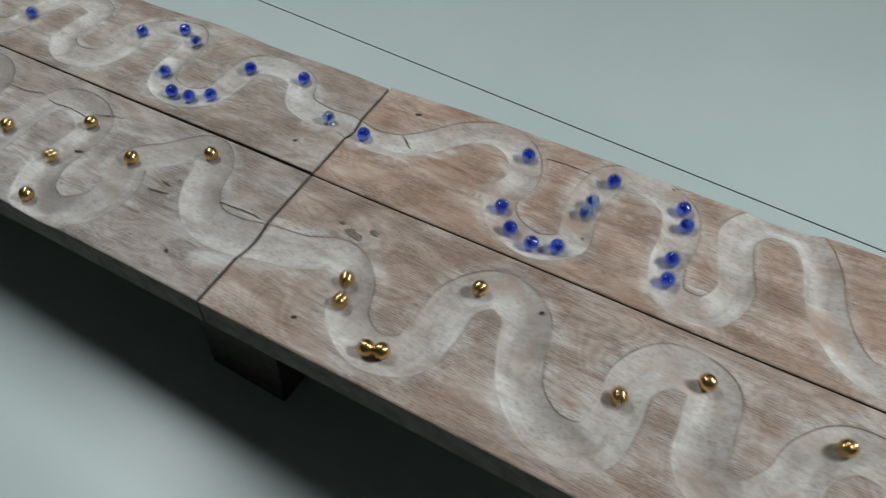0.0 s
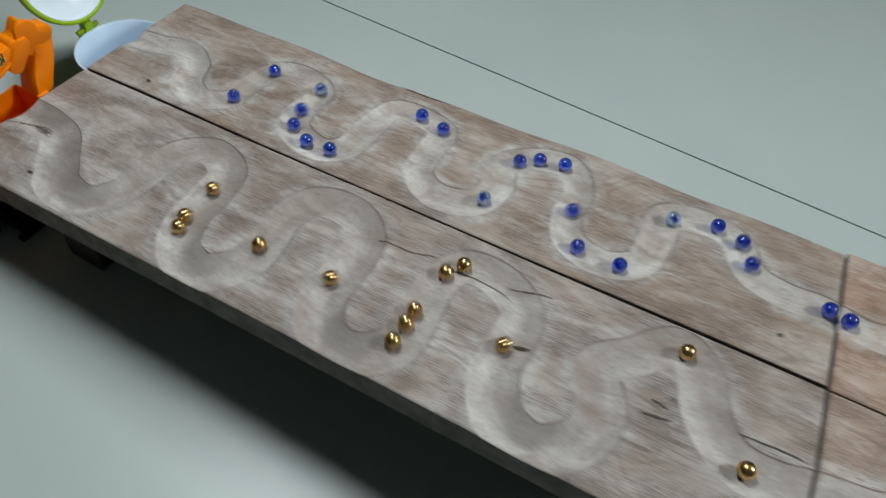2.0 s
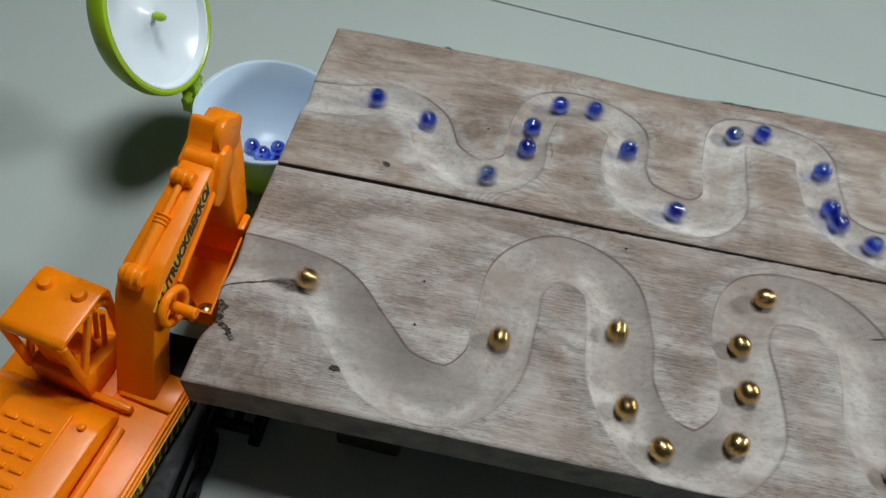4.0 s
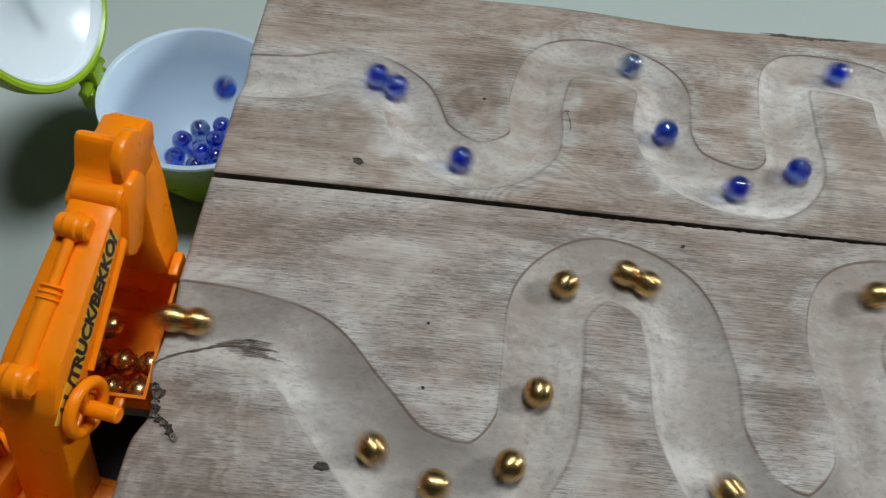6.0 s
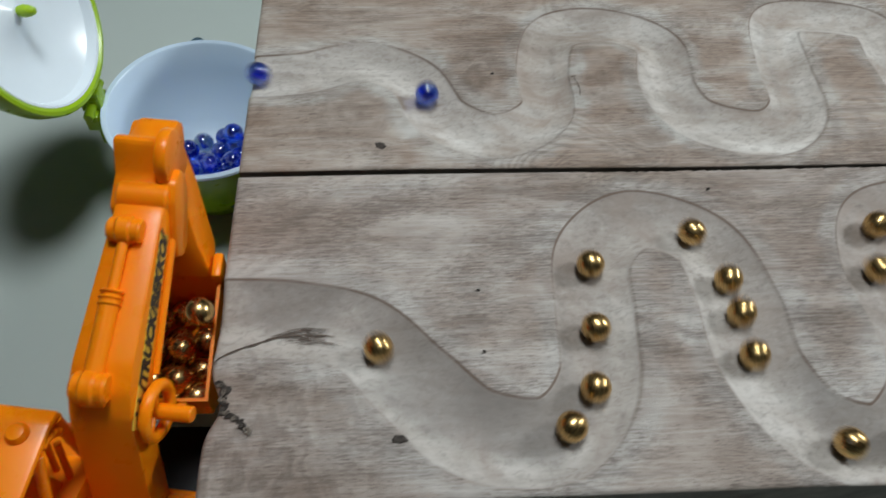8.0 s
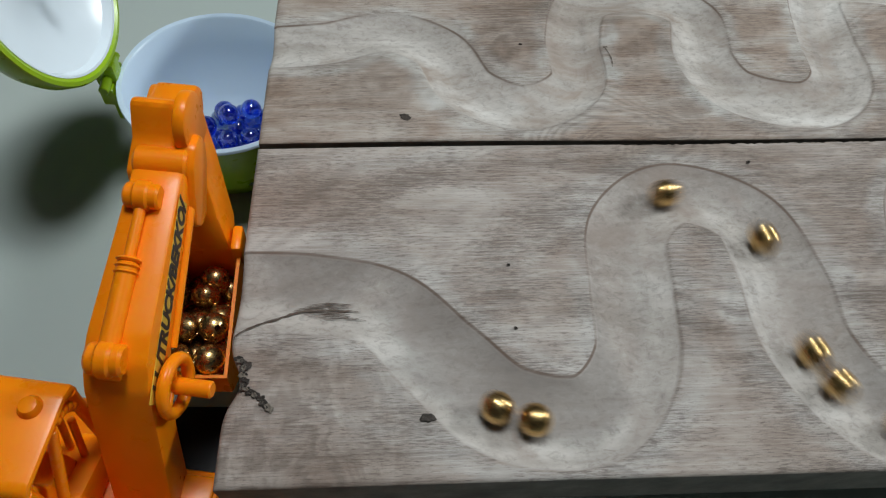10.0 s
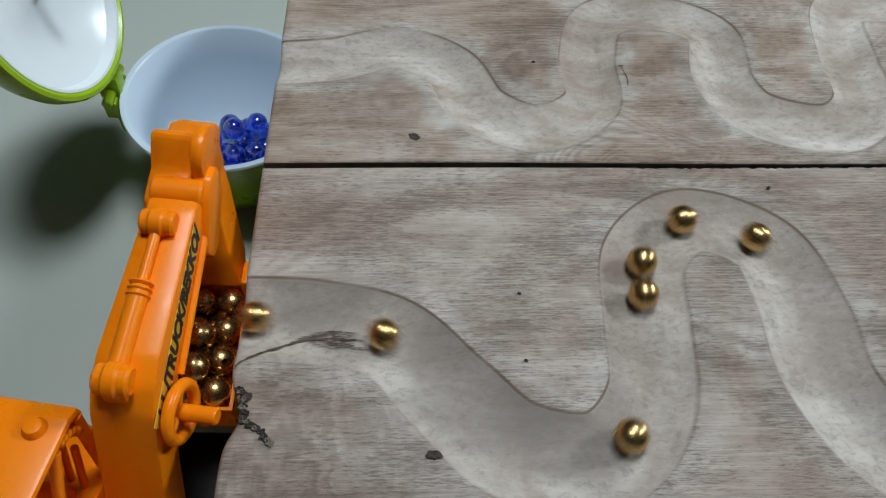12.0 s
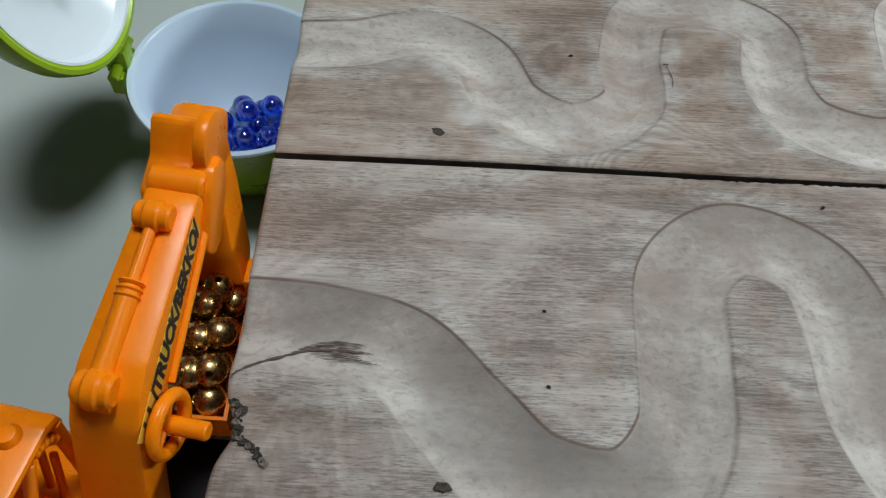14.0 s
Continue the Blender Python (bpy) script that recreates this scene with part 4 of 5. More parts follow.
# ---- bowl with hinged lid ----
def bowl():
    cx, cy, rim, r = -0.0325, 0.0764, 0.0645, 0.0518
    t = thing("lidded_bowl", "lime green plastic bowl, white lining, open hinged lid, marbles inside", "bowl", pose(cx, cy, 0))
    shell = [(0, 0), (0.026, 0), (0.030, 0.002), (0.038, 0.018), (0.046, 0.042), (r - 0.0005, rim - 0.004), (r - 0.0002, rim - 0.0022), (r - 0.002, rim - 0.0022)]
    part("shell", lathe(shell + [(0.044, 0.042), (0.036, 0.018), (0.028, 0.005), (0, 0.004)], 72), GREEN, t, smooth=40)
    liner = [(0, 0.0130), (0.012, 0.0137), (0.022, 0.0165), (0.031, 0.0235), (0.039, 0.0360), (0.0445, 0.0490), (r - 0.0035, rim - 0.001), (r - 0.0025, rim), (r, rim), (r + 0.0004, rim - 0.001), (r, rim - 0.002), (r - 0.0025, rim - 0.003), (0.0430, 0.043), (0.0350, 0.018), (0.028, 0.0055), (0, 0.0048)]
    part("liner", lathe(liner, 72), SHADED_WHITE, t, "white inner bowl", smooth=40)
    hx = -0.0500
    bm = box(hx - 0.010, hx - 0.0025, -0.011, -0.005, rim - 0.012, rim - 0.001, 0.0012)
    box(hx - 0.0065, hx + 0.001, -0.008, 0.008, rim - 0.026, rim - 0.010, 0.0012, bm=bm)
    box(hx - 0.010, hx - 0.0025, 0.005, 0.011, rim - 0.012, rim - 0.001, 0.0012, bm=bm)
    rod((hx - 0.006, -0.014, rim + 0.001), (hx - 0.006, 0.014, rim + 0.001), 0.0026, bm)
    box(hx - 0.012, hx - 0.001, -0.005, 0.005, rim - 0.004, rim + 0.010, 0.0012, bm=bm)
    part("hinge", bm, GREEN, t, smooth=35)
    # the lid stands up on its hinge; local z is the way its lining faces
    tilt = pose(-0.0691, -0.0021, 0.1274, 0, 0, -6) @ pose(0, 0, 0, 0, 70.6, 0) @ Matrix.Translation((0.0024, 0.0012, 0)) @ Matrix.Diagonal((0.965, 0.945, 1, 1))
    n = 72
    outer = [(0.0500, 0.002), (0.0520, 0.0015), (0.0528, 0), (0.0528, -0.006), (0.0505, -0.012), (0.040, -0.021), (0.024, -0.027), (0, -0.029)]
    inner = [(0, -0.024), (0.022, -0.0235), (0.038, -0.018), (0.0475, -0.009), (0.0488, 0.0)]
    lid = part("lid", lathe(outer[::-1] + [(0.0480, 0.001), (0.0480, -0.006), (0.040, -0.019), (0.024, -0.025), (0, -0.027)], n), GREEN, t, "domed lime green lid", at=tilt, smooth=40)
    part("lid_lining", lathe([(0, -0.0055), (0.003, -0.0062), (0.008, -0.0090), (0.018, -0.0118), (0.030, -0.0110), (0.0450, -0.0035), (0.0468, 0.0012), (0.0481, 0.0014), (0.0481, -0.004), (0.0470, -0.006), (0.036, -0.0165), (0.020, -0.0215), (0, -0.0235)], n), WHITE, lid, "glossy white lining", smooth=40)
    part("stem", lathe([(0, 0.0), (0.0016, -0.0006), (0.0028, -0.003), (0.0032, -0.006), (0.0022, -0.009), (0, -0.010)], 18), GREEN, lid, at=pose(0.002, 0.001, 0.0030, 0, 10, 0), smooth=40)
    return t


bowl()


# ---- beads and marbles ----
def bead_mesh():
    r, hole = RADIUS, 0.0013
    top = math.acos(hole / r)
    arc = [(r * math.cos(a), r * math.sin(a)) for a in np.linspace(-top, top, 19)]
    inner = [(hole * 0.92, z) for z in np.linspace(arc[-1][1] - 0.0004, arc[0][1] + 0.0004, 4)]
    return mesh_of("bead", lathe(arc + inner, 30, closed=True), GOLD, 45)


def marble_mesh(mat):
    bm = bmesh.new()
    bmesh.ops.create_uvsphere(bm, u_segments=32, v_segments=20, radius=RADIUS)
    return mesh_of("marble", bm, mat, 180)


def swirl_mesh():
    """A twisted leaf of coloured glass inside a marble."""
    bm = bmesh.new()
    rows = []
    for i in range(15):
        z = (i / 14 * 2 - 1) * 0.0034
        half = 0.0024 * math.sqrt(max(0.02, 1 - (z / 0.0038) ** 2))
        a = z * 420
        rows.append([bm.verts.new((k * half * math.cos(a + 0.35 * k * k), k * half * math.sin(a + 0.35 * k * k), z)) for k in (-1, -0.5, 0, 0.5, 1)])
    for a, b in zip(rows, rows[1:]):
        for i in range(4):
            bm.faces.new((a[i], a[i + 1], b[i + 1], b[i]))
    bmesh.ops.solidify(bm, geom=bm.faces[:], thickness=0.0004)
    return mesh_of("swirl", bm, SWIRL, 60)


STRAY = 18
BEAD, MARBLE, PALE, LEAF = bead_mesh(), marble_mesh(GLASS), marble_mesh(PALE_GLASS), swirl_mesh()

# seconds and metres up the lane at which each one rolls by
BEAD_TIMES = {
    0: [(0, 0.79), (1, 0.535), (1.5, 0.437), (2, 0.325), (2.5, 0.222), (3, 0.134), (3.5, 0.004)],
    1: [(0, 0.901), (0.5, 0.733), (1, 0.59), (1.5, 0.466), (2, 0.359), (2.5, 0.245), (3, 0.15), (3.5, 0.031)],
    2: [(0, 0.951), (0.5, 0.787), (1, 0.646), (1.5, 0.498), (2, 0.371), (2.5, 0.261), (3, 0.165), (3.5, 0.058), (3.7, 0.005)],
    3: [(0, 1.001), (0.5, 0.842), (1, 0.705), (1.5, 0.594), (2, 0.475), (2.5, 0.379), (3, 0.275), (3.5, 0.168), (3.7, 0.13)],
    4: [(0, 1.119), (0.5, 1.02), (1, 0.899), (1.5, 0.771), (2, 0.648), (2.5, 0.537), (3, 0.43), (3.5, 0.32), (3.7, 0.281)],
    5: [(0, 1.192), (0.5, 1.034), (1.5, 0.866), (2, 0.757), (2.5, 0.642), (3, 0.545), (3.5, 0.447), (3.7, 0.415)],
    6: [(0, 1.416), (0.5, 1.228), (1, 1.053), (1.5, 0.907), (2, 0.774), (2.5, 0.666), (3, 0.569), (3.5, 0.46), (3.7, 0.43), (5.8, -0.001)],
    7: [(0, 1.436), (0.5, 1.271), (1, 1.09), (1.5, 0.917), (2, 0.787), (2.5, 0.69), (3, 0.586), (3.5, 0.485), (3.7, 0.454), (5.8, 0.051), (6, 0.005)],
    8: [(0, 1.484), (0.5, 1.321), (1, 1.135), (1.5, 0.968), (2, 0.829), (2.5, 0.731), (3, 0.63), (3.5, 0.547), (3.7, 0.506), (5.8, 0.066), (6, 0.015)],
    9: [(0, 1.495), (0.5, 1.366), (1, 1.184), (1.5, 1.007), (2, 0.845), (2.5, 0.747), (3, 0.663), (3.5, 0.574), (3.7, 0.533), (5.8, 0.149), (6, 0.108)],
    10: [(0, 1.586), (0.5, 1.457), (1, 1.279), (1.5, 1.088), (2, 0.939), (2.5, 0.808), (3, 0.696), (3.5, 0.59), (3.7, 0.557), (5.8, 0.169), (6, 0.135), (6.5, 0.02)],
    11: [(0, 1.791), (0.5, 1.672), (1, 1.535), (1.5, 1.387), (2, 1.188), (3, 0.822), (3.5, 0.666), (3.7, 0.612), (5.8, 0.192), (6, 0.166), (6.5, 0.075)],
    12: [(0, 1.865), (0.5, 1.741), (1, 1.607), (2, 1.28), (2.5, 1.12), (5.8, 0.229), (6, 0.198), (6.5, 0.125), (7, 0.007)],
    13: [(0, 2.047), (0.5, 1.862), (5.8, 0.29), (6, 0.25), (6.5, 0.157), (7, 0.039)],
    14: [(1, 1.83), (5.8, 0.322), (6, 0.28), (6.5, 0.168), (7, 0.059)],
    15: [(5.8, 0.337), (6, 0.29), (6.5, 0.183), (7, 0.107)],
    16: [(6, 0.382), (6.5, 0.274), (7, 0.166), (7.5, 0.053)],
    17: [(5.8, 0.46), (6.5, 0.314), (7, 0.214), (7.5, 0.123)],
    18: [(5.8, 0.474), (6.5, 0.341), (7, 0.248), (7.5, 0.165), (8, 0.07), (8.2, 0.022)],
    19: [(6, 0.548), (6.5, 0.447), (7, 0.348), (7.5, 0.254), (8, 0.159), (8.2, 0.122)],
    20: [(6.5, 0.473), (7, 0.371), (7.5, 0.275), (8, 0.178), (8.2, 0.144)],
    21: [(6.5, 0.49), (7.5, 0.297), (8, 0.204), (8.2, 0.175)],
    22: [(6.5, 0.511), (7.5, 0.327), (8, 0.234), (8.2, 0.197)],
    23: [(7, 0.477), (7.5, 0.39), (8, 0.295), (8.2, 0.257)],
    24: [(7, 0.498), (8, 0.322), (8.2, 0.287)],
    25: [(7, 0.521), (7.5, 0.436), (8, 0.338), (8.2, 0.3)],
    26: [(7, 0.532), (7.5, 0.448), (8, 0.357), (8.2, 0.318)],
    27: [(7.5, 0.482), (8, 0.404), (8.2, 0.366)],
    28: [(7.5, 0.518), (8.2, 0.395)],
    29: [(8, 0.509), (10.5, 0.019)],
    30: [(8, 0.534), (10.5, 0.03)],
    31: [(10.5, 0.056)],
    32: [(10.5, 0.104)],
    33: [(10.5, 0.155), (11, 0.046)],
    34: [(10.5, 0.169), (11, 0.059)],
    35: [(10.5, 0.195), (11, 0.121), (11.5, 0.004)],
    36: [(10.5, 0.215), (11, 0.14), (11.5, 0.031)],
    37: [(10.5, 0.236), (11, 0.152), (11.5, 0.045)],
    38: [(10.5, 0.258), (11, 0.174), (11.5, 0.085)],
    39: [(10.5, 0.309), (11, 0.217), (11.5, 0.126), (12, 0.008)],
    40: [(10.5, 0.329), (11, 0.24), (11.5, 0.158), (12, 0.057)],
    41: [(11, 0.353), (11.5, 0.259), (12, 0.164), (12.5, 0.057)],
    42: [(11.5, 0.315), (12, 0.222), (12.5, 0.135), (13, 0.023)],
    43: [(11.5, 0.33), (12, 0.237), (12.5, 0.155), (13, 0.056)],
    44: [(11.5, 0.357), (12, 0.266), (12.5, 0.176), (13, 0.086)],
    45: [(11.5, 0.391), (12, 0.297), (12.5, 0.202), (13, 0.119), (13.5, -0.001)],
}
MARBLE_TIMES = {
    0: [(0, 0.438), (0.5, 0.272), (1, 0.125), (1.5, 0.053)],
    1: [(0, 0.721), (0.5, 0.577), (1, 0.44), (1.5, 0.309), (2, 0.182), (2.5, 0.062)],
    2: [(0, 0.766), (0.5, 0.625), (1, 0.49), (1.5, 0.366), (2, 0.234), (2.5, 0.11)],
    3: [(0, 0.795), (0.5, 0.654), (1, 0.524), (1.5, 0.409), (2, 0.294), (2.5, 0.182), (3, 0.068)],
    4: [(0, 0.851), (0.5, 0.719), (1, 0.586), (1.5, 0.45), (2, 0.329), (2.5, 0.196), (3, 0.092)],
    5: [(0, 0.888), (0.5, 0.75), (1, 0.617), (1.5, 0.471), (2, 0.351), (2.5, 0.217), (3, 0.115)],
    6: [(0, 0.908), (0.5, 0.775), (1, 0.632), (1.5, 0.505), (2, 0.377), (2.5, 0.263), (3, 0.141), (3.5, 0.01)],
    7: [(0, 0.928), (0.5, 0.801), (1, 0.665), (1.5, 0.541), (2, 0.401), (2.5, 0.279), (3, 0.166), (3.5, 0.062), (3.7, 0.004)],
    8: [(0, 0.98), (0.5, 0.885), (1, 0.757), (1.5, 0.643), (2, 0.51), (2.5, 0.394), (3, 0.281), (3.5, 0.169), (3.7, 0.133)],
    9: [(0, 1.044), (0.5, 0.917), (1, 0.79), (1.5, 0.66), (2, 0.537), (2.5, 0.408), (3, 0.296), (3.5, 0.191), (3.7, 0.174)],
    10: [(0, 1.117), (0.5, 1.002), (1, 0.912), (1.5, 0.804), (2, 0.671), (2.5, 0.567), (3, 0.422), (3.5, 0.296), (3.7, 0.239)],
    11: [(0, 1.158), (0.5, 1.08), (1, 0.965), (1.5, 0.881), (2, 0.731), (2.5, 0.601), (3, 0.437), (3.5, 0.329), (3.7, 0.279)],
    12: [(0, 1.321), (0.5, 1.151), (1, 1.036), (1.5, 0.907), (2, 0.749), (2.5, 0.624), (3, 0.472), (3.5, 0.348), (3.7, 0.299)],
    13: [(0, 1.391), (0.5, 1.238), (1, 1.081), (1.5, 0.919), (2, 0.771), (2.5, 0.646), (3, 0.512), (3.5, 0.377), (3.7, 0.331)],
    14: [(0, 1.416), (0.5, 1.264), (1, 1.098), (1.5, 0.947), (2, 0.833), (2.5, 0.675), (3, 0.549), (3.5, 0.399), (3.7, 0.355)],
    15: [(0, 1.438), (0.5, 1.285), (1, 1.141), (1.5, 1.004), (2, 0.874), (2.5, 0.712), (3, 0.586), (3.5, 0.436), (3.7, 0.401)],
    16: [(0, 1.458), (0.5, 1.315), (1, 1.157), (1.5, 1.023), (2, 0.91), (2.5, 0.799), (3, 0.659), (3.5, 0.528), (3.7, 0.464)],
    17: [(0, 1.507), (0.5, 1.368), (1, 1.199), (1.5, 1.107), (2, 0.987), (2.5, 0.886), (3, 0.742), (3.5, 0.618), (3.7, 0.566)],
    18: [(0, 1.52), (0.5, 1.37)],
    19: [(0, 1.552), (0.5, 1.411), (1, 1.284), (1.5, 1.14), (2, 1.024), (2.5, 0.903), (3, 0.772), (3.5, 0.631), (3.7, 0.583), (5.8, -0.001)],
    20: [(0, 1.619), (0.5, 1.468), (1, 1.323), (1.5, 1.168), (2, 1.047), (2.5, 0.917), (3, 0.803), (3.5, 0.66), (3.7, 0.626), (5.8, 0.032)],
    21: [(0, 1.638), (0.5, 1.483), (1, 1.354), (1.5, 1.209), (2, 1.07), (2.5, 0.937), (3, 0.862), (3.5, 0.724), (5.8, 0.117), (6, 0.071)],
    22: [(0, 1.677), (0.5, 1.53), (1, 1.375), (1.5, 1.228), (2, 1.136), (2.5, 1.019), (3.5, 0.736), (5.8, 0.131), (6, 0.083)],
    23: [(0, 1.698), (0.5, 1.544), (1, 1.408), (1.5, 1.285), (2, 1.151), (5.8, 0.181), (6, 0.14), (6.5, 0.003)],
    24: [(0.5, 1.89), (1, 1.728), (5.8, 0.332), (6, 0.279), (6.5, 0.161), (7, 0.037)],
    25: [(5.8, 0.373), (6, 0.332), (6.5, 0.205), (7, 0.1)],
    26: [(5.8, 0.426), (6, 0.38), (6.5, 0.259), (7, 0.146), (7.5, 0.016)],
    27: [(5.8, 0.471), (6, 0.418), (6.5, 0.293), (7, 0.164), (7.5, 0.034)],
    28: [(6, 0.509), (6.5, 0.383), (7, 0.259), (7.5, 0.139), (8, 0.006)],
    29: [(6.5, 0.463), (7, 0.344), (7.5, 0.213), (8, 0.103), (8.2, 0.05)],
}


def smooth_run(rows, queue, t):
    """How far up the lane at t: glides through the rows, before them waits in the queue at the top."""
    ts, ss = [r[0] for r in rows], [r[1] for r in rows]
    if t <= ts[0]:
        return min(queue, ss[0] + 0.42 * (ts[0] - t)) if ts[0] > 0 else ss[0]
    if t >= ts[-1]:
        return ss[-1] - 0.28 * (t - ts[-1])
    i = max(k for k in range(len(ts) - 1) if ts[k] <= t)
    h = ts[i + 1] - ts[i]
    rate = [(ss[k + 1] - ss[k]) / (ts[k + 1] - ts[k]) for k in range(len(ts) - 1)]

    def slope(k):
        if k == 0:
            return rate[0]
        if k == len(ts) - 1:
            return rate[-1]
        a, b = rate[k - 1], rate[k]
        return 0.0 if a * b <= 0 else 2 * a * b / (a + b)

    u = (t - ts[i]) / h
    return (1 + 2 * u) * (1 - u) ** 2 * ss[i] + u * (1 - u) ** 2 * h * slope(i) + u * u * (3 - 2 * u) * ss[i + 1] + u * u * (u - 1) * h * slope(i + 1)


def exit_time(rows):
    t, s = rows[-1]
    return t + max(0.0, s + 0.001) / 0.28


def on_lane(curve, run, s):
    x, y = np.interp(s, run, curve[:, 0]), np.interp(s, run, curve[:, 1])
    if s < 0:
        x += s
    return RAMP @ Vector((x, y - 0.0006, -DEEP + RADIUS))


def bowl_slots():
    cx, cy = -0.0262, 0.0685
    slots = []
    for z, rings in ((0.0132, ((0, 1), (0.0126, 6), (0.0235, 11))), (0.0226, ((0.0073, 3), (0.0195, 8))), (0.0322, ((0.0072, 3), (0.018, 5)))):
        for r, n in rings:
            for k in range(n):
                a = 6.2832 * k / n + r * 90 + z * 50
                slots.append(Vector((cx + r * math.cos(a), cy + r * math.sin(a), z + 0.0070)))
    return slots


def bucket_slots():
    x0, x1, y0, y1, z0, z1 = BUCKET
    rng = random.Random(4)
    slots = []
    for layer in range(5):
        grid = [(i, j) for j in range(4) for i in range(3)] if layer % 2 == 0 else [(i + 0.35, j + 0.4) for j in range(3) for i in range(2)] + [(0.2, 3.0), (1.6, 3.05), (2, 0.5), (2, 1.6)]
        dx, dy = (x1 - x0 - 2 * RADIUS) / 2, (y1 - y0 - 2 * RADIUS) / 3
        for i, j in grid:
            slots.append(Vector((min(x1 - RADIUS, x0 + RADIUS + i * dx) , min(y1 - RADIUS, y0 + RADIUS + j * dy), z0 + RADIUS + 0.0012 + layer * 0.0093 + rng.uniform(0, 0.0008) + (0.004 if j == 0 and layer == 0 else 0))))
    return slots


# the arm sinks as the bucket fills
def sag(t):
    u = min(1.0, max(0.0, (t - 11.55) / 0.35))
    u = u * u * (3 - 2 * u)
    return pose(0, 0, 0, -6.0 * u, 0, -0.4 * u)


def with_sag(p, t):
    return Matrix.Translation(TIP) @ sag(t) @ Matrix.Translation(-TIP) @ p


def roll_rows(rows, queue, curve, run, slot, tilting, settle):
    """World poses of one rolling ball, from the clip's start to its end."""
    out, turn, last = [], Euler((random.uniform(0, 6), random.uniform(0, 6), 0)).to_matrix().to_4x4(), None
    leave = exit_time(rows)
    land = leave + settle
    gone = on_lane(curve, run, -0.002)
    k = 0
    while k <= 14 * FPS:
        t = k / FPS
        if t <= leave:
            p = on_lane(curve, run, smooth_run(rows, queue, t))
        elif t < land:
            u = (t - leave) / settle
            p = gone.lerp(slot, u)
            p.z = gone.z + (slot.z - gone.z) * u * u
        else:
            p = slot.copy()
        if tilting and t > leave:
            p = p if t < land else with_sag(p, t)
        if last is not None:
            d = p - last
            flat = Vector((-d.y, d.x, 0))
            if flat.length > 1e-6 and t < land + 0.1:
                turn = Matrix.Rotation(min(1.35, d.length / RADIUS), 4, flat.normalized()) @ turn
        moved = last is None or (p - last).length > 1e-6
        out.append((t, Matrix.Translation(p) @ turn, moved))
        last = p
        k += 1
    keep = []
    for i, (t, m, moved) in enumerate(out):
        ahead = out[i + 1][2] if i + 1 < len(out) else False
        if moved or ahead or i in (0, len(out) - 1):
            keep.append((t, m))
    return keep


ROLLING = []


def place_beads():
    slots = bucket_slots()
    for i, rows in BEAD_TIMES.items():
        ob = new("bead", BEAD)
        tagged(ob, "shiny gold plated round bead with a drilled hole", "bead", "gold beads on the ramp")
        slot = slots[i % len(slots)]
        ROLLING.append((ob, roll_rows(rows, 2.30 + 0.0128 * max(0, i - 14), NEAR_CURVE, NEAR_RUN, slot, True, 0.22)))
    slots = bowl_slots()
    for i, rows in MARBLE_TIMES.items():
        pale = i % 7 == 3 or i == STRAY
        ob = new("marble", PALE if pale else MARBLE)
        tagged(ob, "clear glass marble with a blue swirl" if pale else "deep blue transparent glass marble", "marble", "blue marbles on the ramp")
        leaf = new("swirl", LEAF)
        leaf.parent = ob
        if i == STRAY:
            ROLLING.append((ob, stray_rows(rows)))
            continue
        ROLLING.append((ob, roll_rows(rows, 2.25 + 0.0128 * max(0, i - 25), FAR_CURVE, FAR_RUN, slots[i % len(slots)], False, 0.18)))
    ob = new("marble", MARBLE)
    tagged(ob, "deep blue glass marble rolling loose on the table", "marble", "blue marbles on the ramp")
    leaf = new("swirl", LEAF)
    leaf.parent = ob
    ROLLING.append((ob, table_rows(TABLE_ROLL, 0.0)))


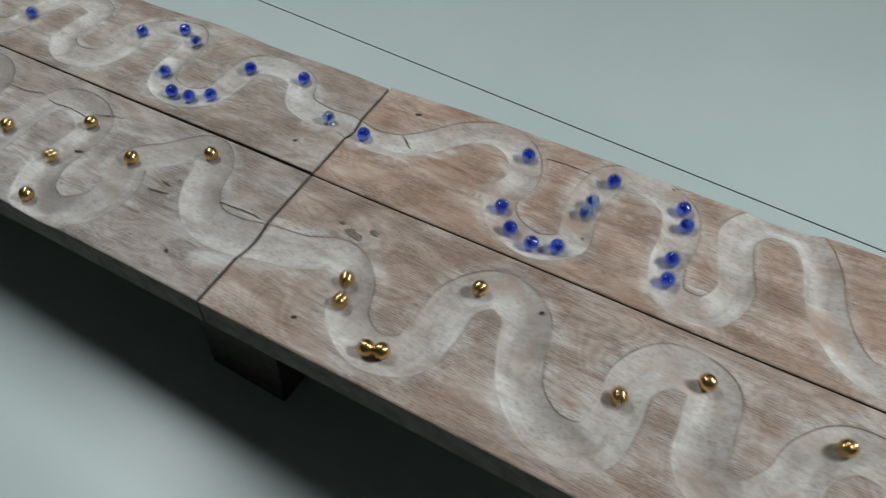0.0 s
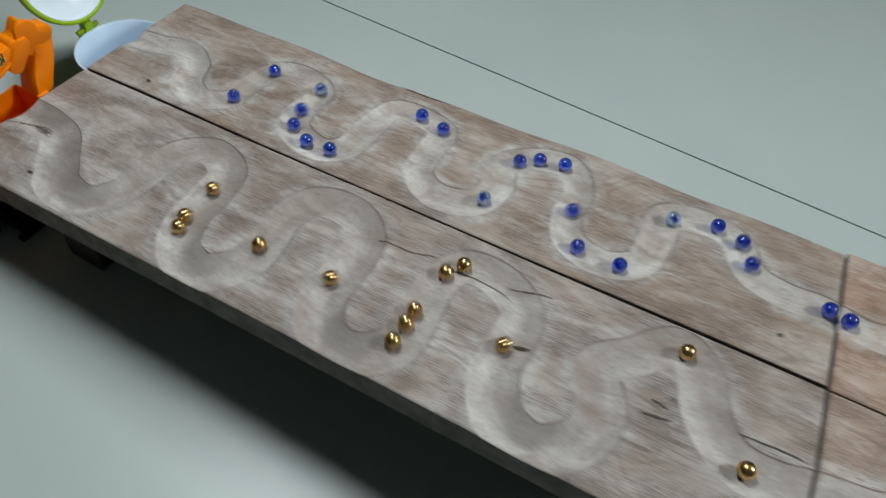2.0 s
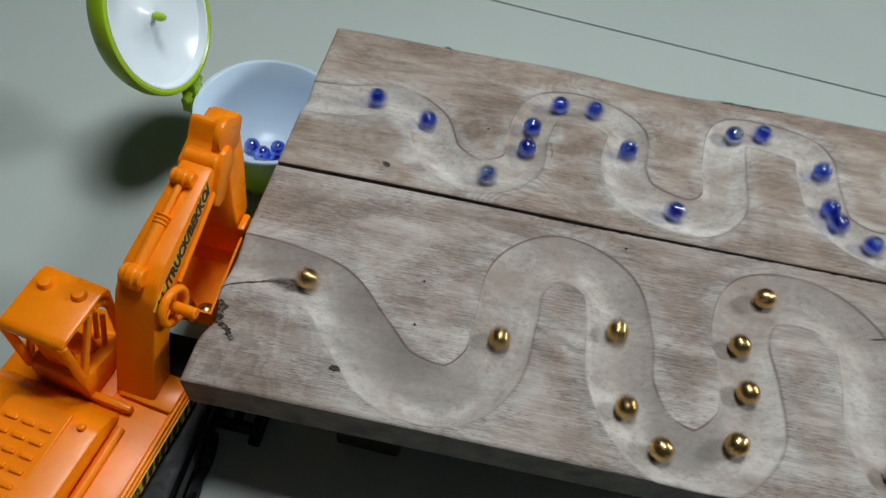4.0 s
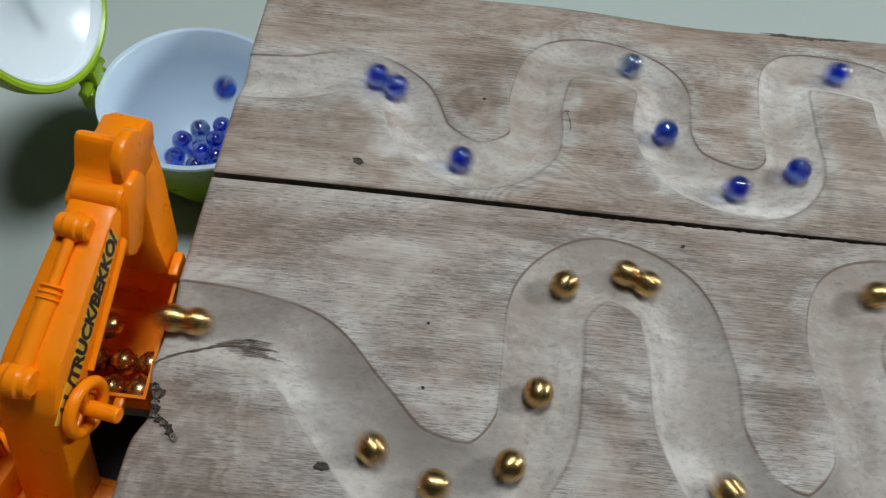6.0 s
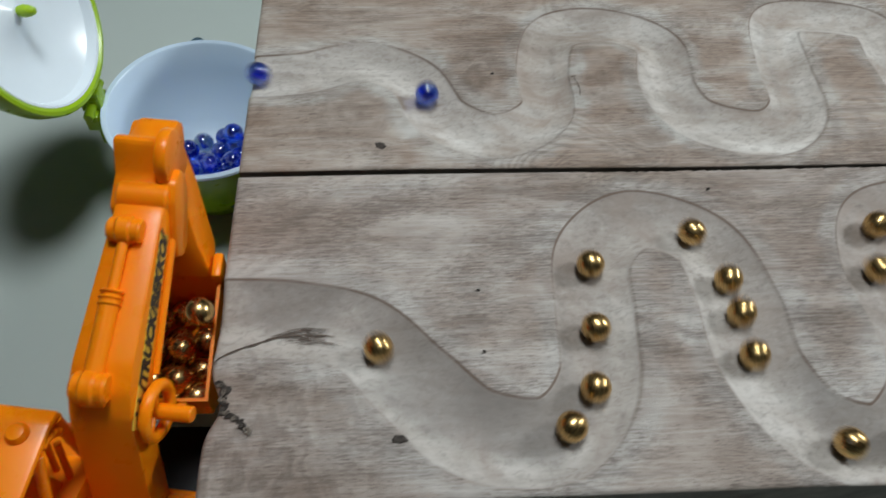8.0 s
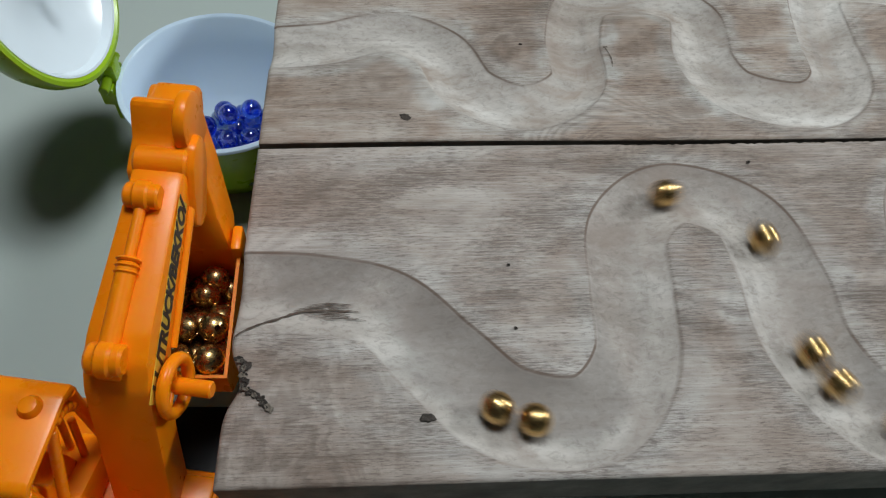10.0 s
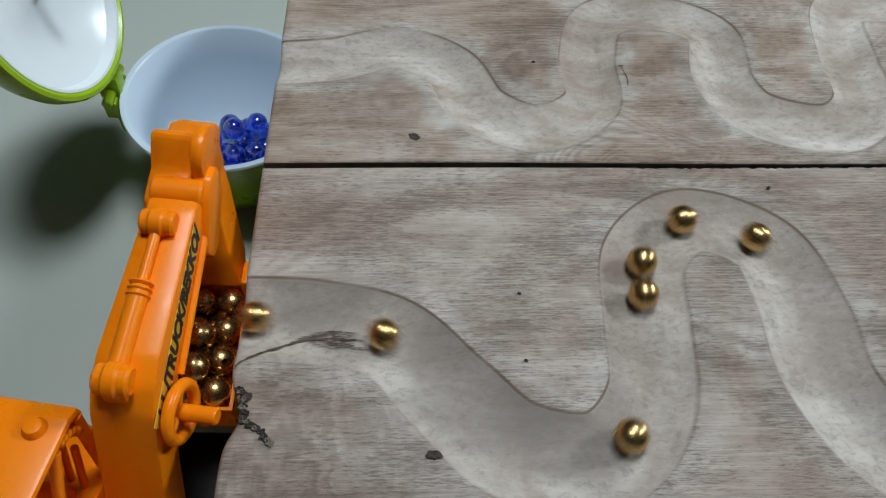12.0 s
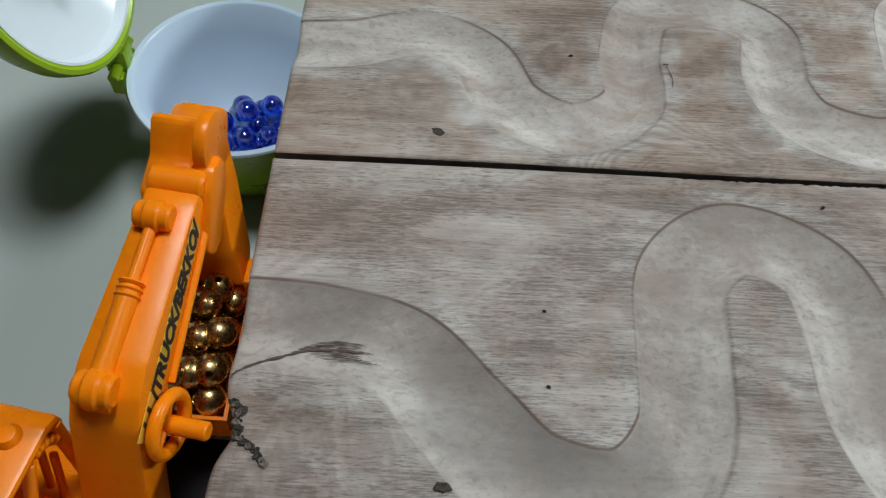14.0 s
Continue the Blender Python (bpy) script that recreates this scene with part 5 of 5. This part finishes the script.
# a marble that jumps the lane and rolls away over the table, and one already loose
STRAY_ROLL = [(0.80, 0.742, 0.112, 0.153), (0.90, 0.728, 0.128, 0.160), (1.00, 0.716, 0.148, 0.148), (1.08, 0.706, 0.163, 0.100), (1.16, 0.695, 0.178, 0.006), (1.6, 0.585, 0.212, 0.006), (2.5, 0.325, 0.252, 0.006), (3.0, 0.231, 0.269, 0.006), (3.5, 0.143, 0.274, 0.006), (3.7, 0.114, 0.275, 0.006), (4.4, 0.020, 0.225, 0.006), (5.3, -0.040, 0.178, 0.006), (6.0, -0.048, 0.176, 0.006), (7.0, -0.050, 0.178, 0.006), (7.5, -0.056, 0.1855, 0.006), (8.2, -0.060, 0.1875, 0.006), (9.4, -0.080, 0.178, 0.006), (14.0, -0.080, 0.178, 0.006)]
TABLE_ROLL = [(0.0, 0.215, 0.195, 0.006), (0.9, 0.075, 0.205, 0.006), (1.2, 0.015, 0.232, 0.006), (1.5, -0.048, 0.266, 0.006), (1.6, -0.066, 0.268, 0.006), (2.2, -0.190, 0.300, 0.006), (3.0, -0.36, 0.360, 0.006), (4.5, -0.68, 0.47, 0.006), (6.0, -0.92, 0.55, 0.006), (14.0, -0.92, 0.55, 0.006)]


def table_rows(rows, begin):
    out, turn, last = [], Matrix.Identity(4), None
    for k in range(int(begin * FPS), 14 * FPS + 1):
        t = k / FPS
        p = Vector([np.interp(t, [r[0] for r in rows], [r[c] for r in rows]) for c in (1, 2, 3)])
        if last is not None:
            d = p - last
            flat = Vector((-d.y, d.x, 0))
            if flat.length < 1e-6 and 0 < k < 14 * FPS:
                continue
            if flat.length > 1e-6:
                turn = Matrix.Rotation(min(1.35, d.length / RADIUS), 4, flat.normalized()) @ turn
        out.append((t, Matrix.Translation(p) @ turn))
        last = p
    return out


def stray_rows(rows):
    lane = roll_rows(rows, 9, FAR_CURVE, FAR_RUN, Vector((0, 0, 0)), False, 0.3)
    return [r for r in lane if r[0] < STRAY_ROLL[0][0] - 0.05] + table_rows(STRAY_ROLL, STRAY_ROLL[0][0])


place_beads()


def motions():
    for ob, rows in ROLLING:
        walk(ob, rows)
    walk(truck_boom, [(t, boom_rest @ sag(t)) for t in (0.0, 11.5, 11.62, 11.7, 11.8, 11.95, 14.0)])


motions()
